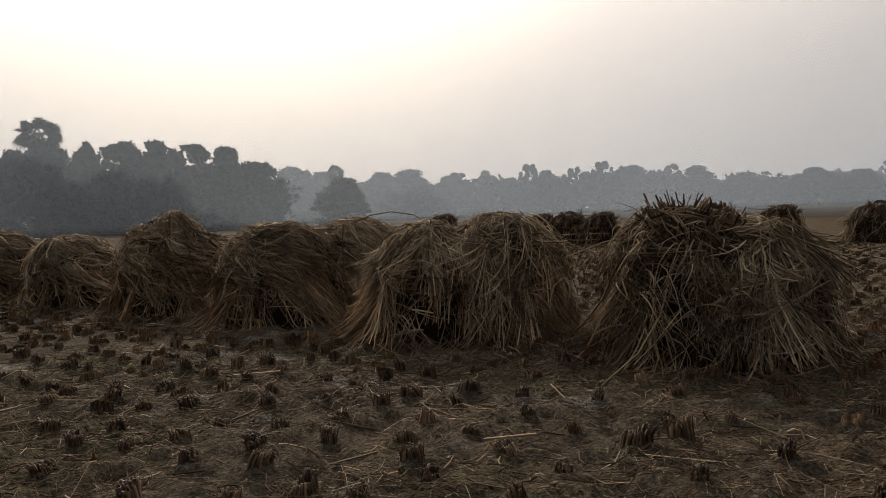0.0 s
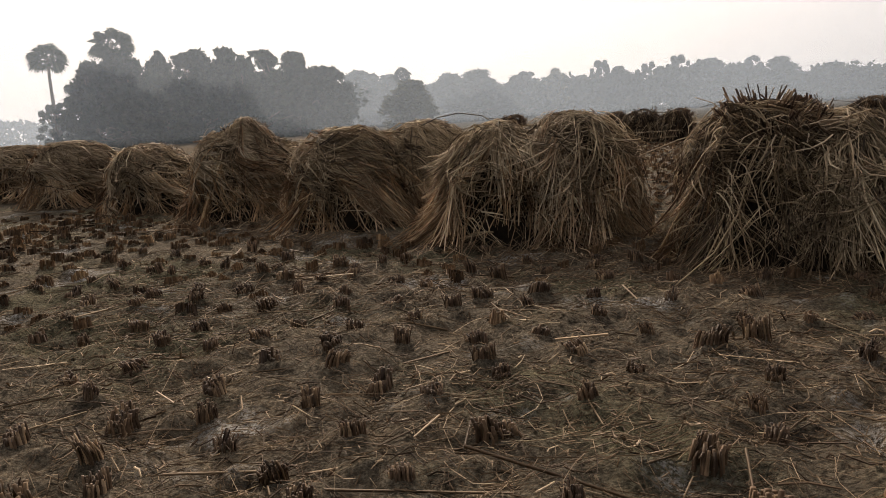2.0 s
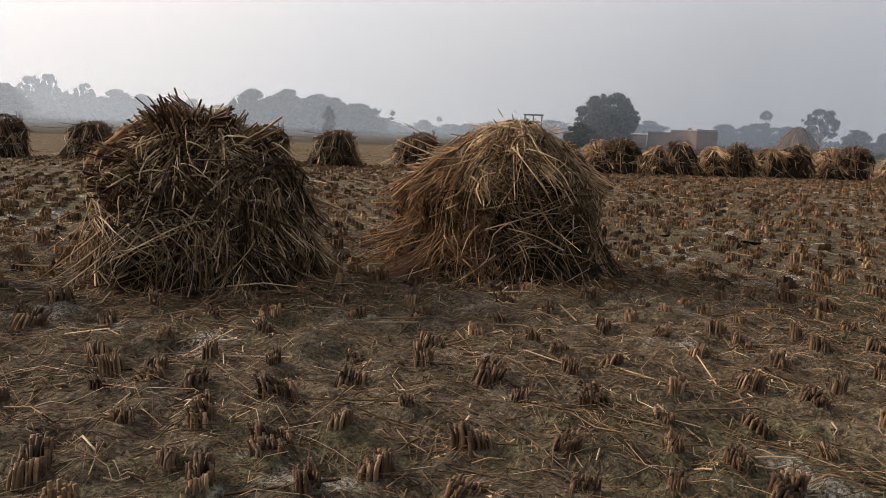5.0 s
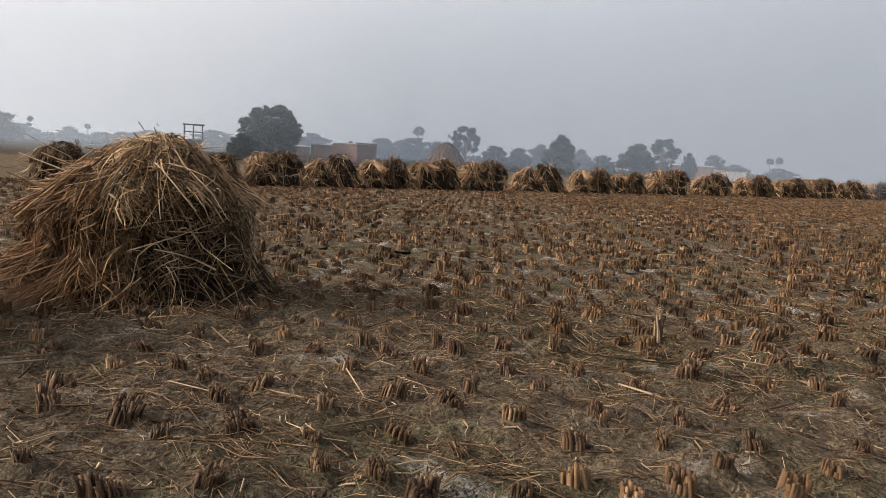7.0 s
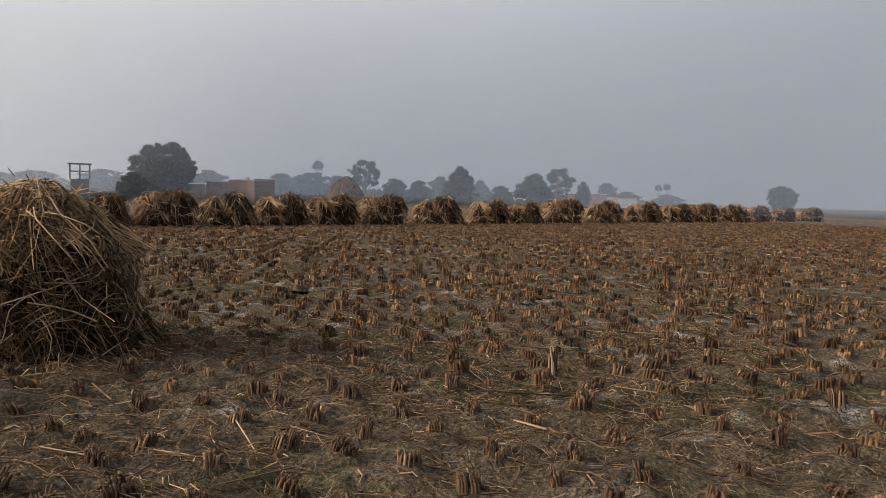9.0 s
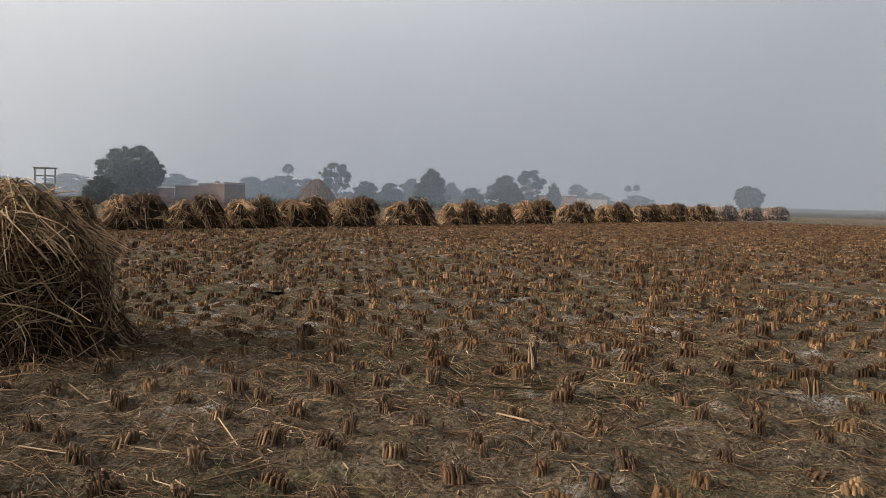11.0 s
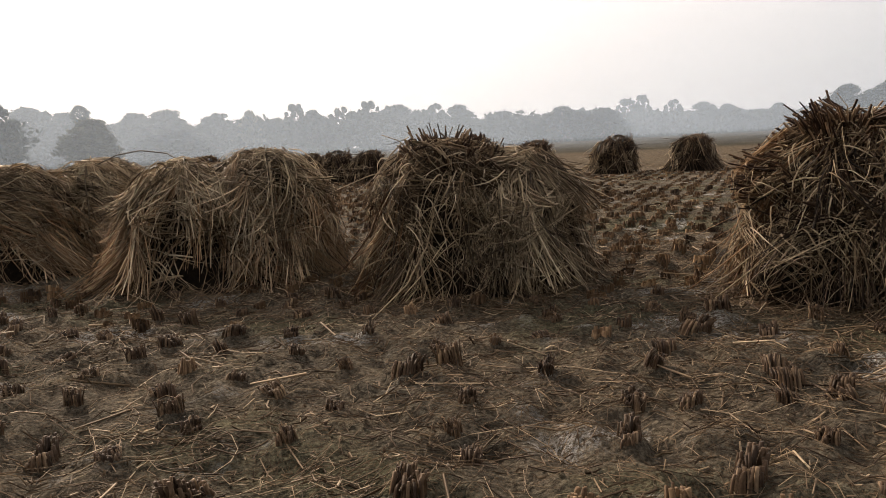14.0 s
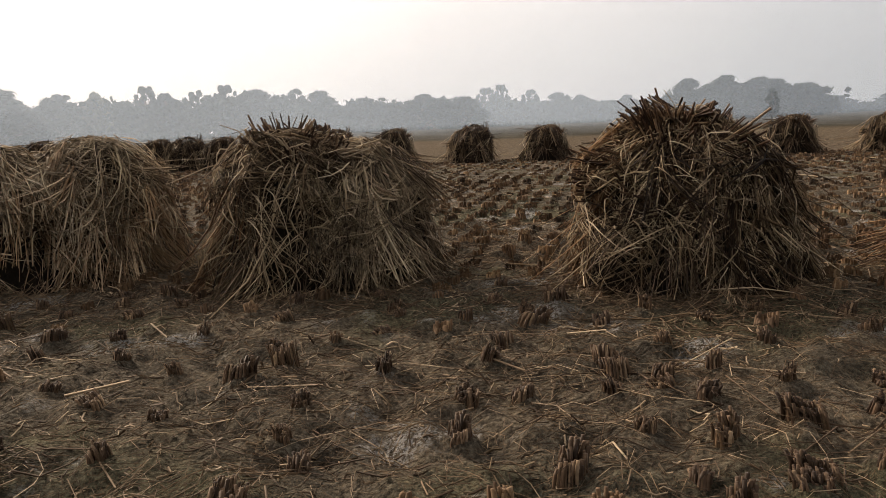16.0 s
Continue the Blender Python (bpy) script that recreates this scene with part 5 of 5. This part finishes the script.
def grow(kind, x, y, height, width):
    turns[kind] = turns.get(kind, -1) + 1
    src = models[kind][turns[kind] % len(models[kind])]
    if kind == "p":
        width = height
    if kind in "rt" and math.hypot(x, y) > 140:
        width *= 1.35
    if x < 0 and 70 < math.hypot(x, y) < 110:
        x, y, height, width = 1.2 * x, 1.2 * y, 1.2 * height, 1.45 * width
    m = pose(x, y, -0.05, 0, 0, rt.uniform(0, 360)) @ Matrix.Diagonal((width * rt.uniform(0.95, 1.1), width, height, 1))
    if src.name in used:
        copy_thing(src, m @ Matrix.Diagonal((*[1 / k for k in src.scale], 1)))
    else:
        used[src.name] = True
        src.matrix_basis = m


# kind, x, y, height, crown width
for row in (("p", -38.9, 86.9, 11.5, 3.0), ("t", -36.1, 80.5, 4.6, 4.4), ("r", -31.0, 77.7, 8.2, 5.6), ("p", -29.9, 80.8, 11.9, 3.6), ("r", -28.1, 77.2, 9.0, 8.0), ("r", -27.8, 87.9, 9.9, 5.0), ("r", -22.4, 81.1, 9.1, 8.0),
            ("r", -19.7, 83.8, 9.4, 6.4), ("r", -17.8, 82.1, 8.3, 4.6), ("r", -128.0, 215.0, 12.0, 22.0), ("r", -150.0, 205.0, 10.0, 24.0), ("r", -176.0, 190.0, 9.0, 24.0), ("o", -17.2, 98.6, 10.0, 10.0), ("r", -13.9, 90.3, 8.2, 8.0), ("r", -10.9, 91.3, 7.5, 6.5), ("r", -25.0, 79.0, 7.0, 8.0), ("r", -17.0, 84.0, 6.8, 8.0)):
    grow(*row)
for row in (("r", -13.4, 189.5, 13.1, 15.0), ("r", -6.8, 184.9, 11.6, 11.0), ("p", -3.2, 149.9, 11.2, 3.7), ("d", -1.5, 105.0, 6.1, 6.7), ("r", 6.4, 179.8, 10.8, 9.6), ("r", 12.4, 177.5, 11.1, 15.0), ("r", 23.6, 183.4, 10.5, 9.9),
            ("d", 30.6, 187.4, 9.7, 6.7), ("d", 32.8, 197.1, 11.4, 7.1), ("r", 39.6, 201.0, 9.6, 10.7), ("t", 45.8, 204.8, 12.9, 7.9), ("r", 48.9, 198.9, 11.1, 10.7), ("t", 56.9, 201.9, 11.6, 7.7), ("t", 64.5, 201.7, 12.9, 7.4)):
    grow(*row)
for row in (("r", 69.2, 192.7, 11.4, 11.4), ("t", 78.9, 192.2, 11.2, 7.6), ("r", 81.3, 182.5, 10.4, 11.9), ("r", 95.4, 186.8, 8.7, 12.4), ("r", 104.7, 187.5, 7.4, 11.1), ("r", 109.1, 179.1, 9.0, 13.9), ("r", 120.5, 177.8, 8.2, 10.1),
            ("o", 146.2, 202.5, 11.6, 9.0), ("t", 154.4, 206.4, 12.6, 6.0), ("t", 161.6, 200.8, 10.7, 6.8), ("r", 163.0, 189.2, 9.3, 12.6), ("r", 168.2, 184.6, 8.5, 10.8), ("r", 180.8, 186.5, 6.6, 13.0), ("r", 181.7, 178.6, 7.9, 9.1), ("r", 187.1, 172.9, 6.5, 10.0)):
    grow(*row)
for row in (("r", 144.4, 123.1, 9.1, 10.0), ("r", 145.2, 114.2, 9.3, 10.5), ("r", 151.6, 110.7, 8.6, 10.3), ("r", 155.6, 108.6, 8.1, 8.7), ("t", 105.9, 74.9, 4.5, 2.9), ("r", 167.1, 109.4, 7.2, 10.5), ("b", 204.5, 125.0, 4.6, 14.0),
            ("r", 263.0, 143.7, 5.4, 8.5), ("p", 274.6, 143.2, 7.2, 3.5), ("b", 267.8, 134.6, 4.2, 16.7), ("r", 279.7, 132.9, 4.9, 8.8), ("b", 282.6, 126.8, 5.5, 13.0), ("b", 293.6, 126.8, 6.1, 22.0), ("r", 282.6, 100.2, 7.2, 16.0)):
    grow(*row)
for row in (("f", 93.4, 26.2, 6.6, 7.4), ("b", 88.6, 28.2, 3.0, 4.2), ("r", 243.6, 55.8, 7.1, 12.6), ("r", 237.6, 33.2, 6.6, 7.8), ("b", 228.7, 24.0, 7.0, 16.6), ("p", 234.8, 22.6, 11.0, 3.7), ("r", 229.3, 16.4, 6.3, 8.1), ("o", 179.8, 6.7, 8.9, 8.2),
            ("r", 190.0, 0.2, 5.3, 5.2), ("r", 199.9, -6.0, 5.2, 5.5), ("r", 229.6, -12.9, 7.1, 7.5), ("r", 149.5, -12.2, 7.0, 5.4)):
    grow(*row)
for row in (("r", 228.7, -24.2, 6.3, 6.2), ("r", 188.4, -25.1, 4.4, 5.2), ("r", 167.5, -29.2, 6.8, 6.6), ("t", 186.2, -38.1, 8.6, 7.6), ("r", 175.2, -41.5, 5.6, 3.2), ("r", 251.3, -67.2, 7.2, 6.8), ("p", 237.3, -79.1, 7.2, 2.5), ("p", 241.2, -83.0, 7.7, 2.5),
            ("b", 288.0, -84.4, 5.2, 15.0), ("f", 170.4, -84.5, 6.0, 6.4), ("b", 283.8, -97.7, 4.6, 15.0)):
    grow(*row)

# undergrowth that closes the woods near the ground
vs = []
for x0, y0, x1, y1, h, n in ((-195, 150, -100, 235, 7.5, 6000), (-38, 102, -11, 112, 8.5, 8000), (-22, 190, 32, 190, 10.0, 6500), (32, 202, 82, 192, 10.5, 6500), (82, 188, 122, 182, 8.4, 4600), (122, 186, 190, 180, 7.6, 5200), (140, 124, 172, 109, 7.0, 3400), (190, 172, 300, 120, 3.0, 3000), (290, 110, 225, 12, 3.2, 3000), (225, 12, 250, -80, 2.6, 2600), (98, 44, 118, 9, 1.0, 9000), (118, 9, 150, -34, 1.1, 9000)):
    t = r.random(n)
    hump = 0.55 + 0.45 * value_noise(t * 14, t * 0 + x0, 5)
    c = np.stack([x0 + (x1 - x0) * t + r.normal(0, 1.6, n), y0 + (y1 - y0) * t + r.normal(0, 2.2, n), h * hump * r.random(n) ** (0.8 if h > 1.2 else 1.4)], 1)
    a, b = r.normal(size=(n, 3)), r.normal(size=(n, 3))
    s = 0.42 * r.uniform(0.6, 1.4, (n, 1)) * (1.6 if abs(y0) > 120 or x0 > 130 else 0.28 if h < 1.2 else 1.0)
    a = a / np.linalg.norm(a, axis=1, keepdims=True) * s
    b = b / np.linalg.norm(b, axis=1, keepdims=True) * s
    vs.append(np.stack([c - a, c - b, c + a, c + b], 1).reshape(-1, 3))
v = np.concatenate(vs)
tagged(new("woodland_undergrowth", bulk_mesh("undergrowth", v, np.arange(len(v)).reshape(-1, 4), LEAF)), "dense dark undergrowth below the misty trees", "undergrowth", kind="stuff")


# ---- far buildings ----
def walls_box(thing, name, x0, x1, y0, y1, z0, z1, mat, label=""):
    bm = bmesh.new()
    box(bm, x0, x1, y0, y1, z0, z1)
    bmesh.ops.bevel(bm, geom=bm.edges[:], offset=0.03, segments=1, affect="EDGES")
    return part(name, bm, mat, thing, label)


house = new("house")
tagged(house, "low unplastered red brick farmhouse with a flat roof", "house", "farm buildings")
walls_box(house, "wall", -2.35, 2.35, -1.65, 1.65, -0.2, 2.48, BRICK)
walls_box(house, "roof", -2.42, 2.42, -1.72, 1.72, 2.485, 2.58, CONCRETE, "flat grey concrete roof slab")
walls_box(house, "parapet", -2.42, 2.42, -1.72, -1.5, 2.585, 2.70, BRICK)
walls_box(house, "side_wall", -1.7, 1.9, 1.73, 5.1, -0.2, 2.2, BRICK)
walls_box(house, "side_roof", -1.8, 2.0, 1.74, 5.2, 2.21, 2.30, CONCRETE)
walls_box(house, "chimney", -0.6, -0.2, 0.2, 0.6, 2.585, 2.86, BRICK)
house.matrix_basis = pose(95.3, 16.5, 0, 0, 0, -20)

shed = new("house")
tagged(shed, "small brick farm building with a pale roof in the mist", "house", "farm buildings")
walls_box(shed, "wall", -2.2, 2.2, -1.5, 1.5, -0.2, 1.95, BRICK)
walls_box(shed, "roof", -2.4, 2.4, -1.7, 1.7, 1.955, 2.1, LIME, "pale limewashed roof slab")
shed.matrix_basis = pose(107.0, 27.0, 0, 0, 0, -75)

farm = new("house")
tagged(farm, "long low brick building with a dark roof in the mist", "house", "farm buildings")
walls_box(farm, "wall", -4.6, 4.0, -3.0, 3.0, -0.2, 2.9, BRICK)
walls_box(farm, "roof", -4.8, 4.2, -3.2, 3.2, 2.905, 3.1, CONCRETE)
walls_box(farm, "wing_wall", 4.22, 11.0, -3.4, 2.4, -0.2, 2.5, CONCRETE)
walls_box(farm, "wing_roof", 4.25, 11.3, -3.7, 2.7, 2.505, 2.75, BARK, "dark thatched roof")
farm.matrix_basis = pose(184.5, -45.0, 0, 0, 0, -104)

white = new("house")
tagged(white, "white painted farm building far off", "house", "farm buildings")
walls_box(white, "wall", -1.8, 1.8, -1.5, 1.5, -0.2, 2.6, LIME)
walls_box(white, "roof", -2.0, 2.0, -1.7, 1.7, 2.605, 2.75, CONCRETE)
white.matrix_basis = pose(190.0, -30.0, 0, 0, 0, -100)

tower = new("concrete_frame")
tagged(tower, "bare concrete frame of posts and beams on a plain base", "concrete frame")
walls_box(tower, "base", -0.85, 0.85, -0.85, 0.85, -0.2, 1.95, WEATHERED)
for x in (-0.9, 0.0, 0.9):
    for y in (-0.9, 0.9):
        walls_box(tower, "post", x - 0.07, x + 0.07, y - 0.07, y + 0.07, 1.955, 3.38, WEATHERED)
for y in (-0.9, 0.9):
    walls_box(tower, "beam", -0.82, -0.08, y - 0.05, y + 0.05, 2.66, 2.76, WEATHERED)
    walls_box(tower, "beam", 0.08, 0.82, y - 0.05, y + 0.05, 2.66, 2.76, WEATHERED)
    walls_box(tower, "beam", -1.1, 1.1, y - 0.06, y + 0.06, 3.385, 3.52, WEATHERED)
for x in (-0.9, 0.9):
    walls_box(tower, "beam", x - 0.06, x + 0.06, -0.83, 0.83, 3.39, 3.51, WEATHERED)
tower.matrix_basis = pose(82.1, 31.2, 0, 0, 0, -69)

# a big rounded haystack
vs, fs = [], []
for i in range(15):
    t = i / 14
    rad = 1.65 * (1 - t ** 1.6) ** 0.75 if t < 1 else 0.02
    for k in range(30):
        a = k * math.tau / 30
        w = 1 + 0.05 * math.sin(4 * a + 5 * t) + 0.03 * math.sin(9 * a)
        vs.append((rad * w * math.cos(a), rad * w * math.sin(a), 2.45 * t - 0.05))
for i in range(14):
    for k in range(30):
        fs.append((i * 30 + k, i * 30 + (k + 1) % 30, i * 30 + 30 + (k + 1) % 30, i * 30 + 30 + k))
stack = new("haystack")
tagged(stack, "big rounded tan haystack beside the farm", "haystack")
part("heap_core", mesh_from("haystack", vs, fs, HAY, True), None, stack)
n = 2600
th, t0 = r.uniform(0, 2 * np.pi, n), r.random(n) ** 1.3
u = np.linspace(0, 0.16, 3)
tt = np.clip(t0[:, None] - u, 0, 0.99)
rr = 1.65 * (1 - tt ** 1.6) ** 0.75 + 0.03 + r.uniform(0, 0.06, (n, 1))
lines = np.stack([rr * np.cos(th)[:, None], rr * np.sin(th)[:, None], 2.45 * tt], -1)
v, q = stalks(lines, np.full(n, 0.012), 0.7)
part("straw", bulk_mesh("straw", v, q, STUBBLE), None, stack, kind="stuff")
stack.matrix_basis = pose(97.0, 5.7, 0) @ Matrix.Diagonal((1.5, 1.5, 1.42, 1))
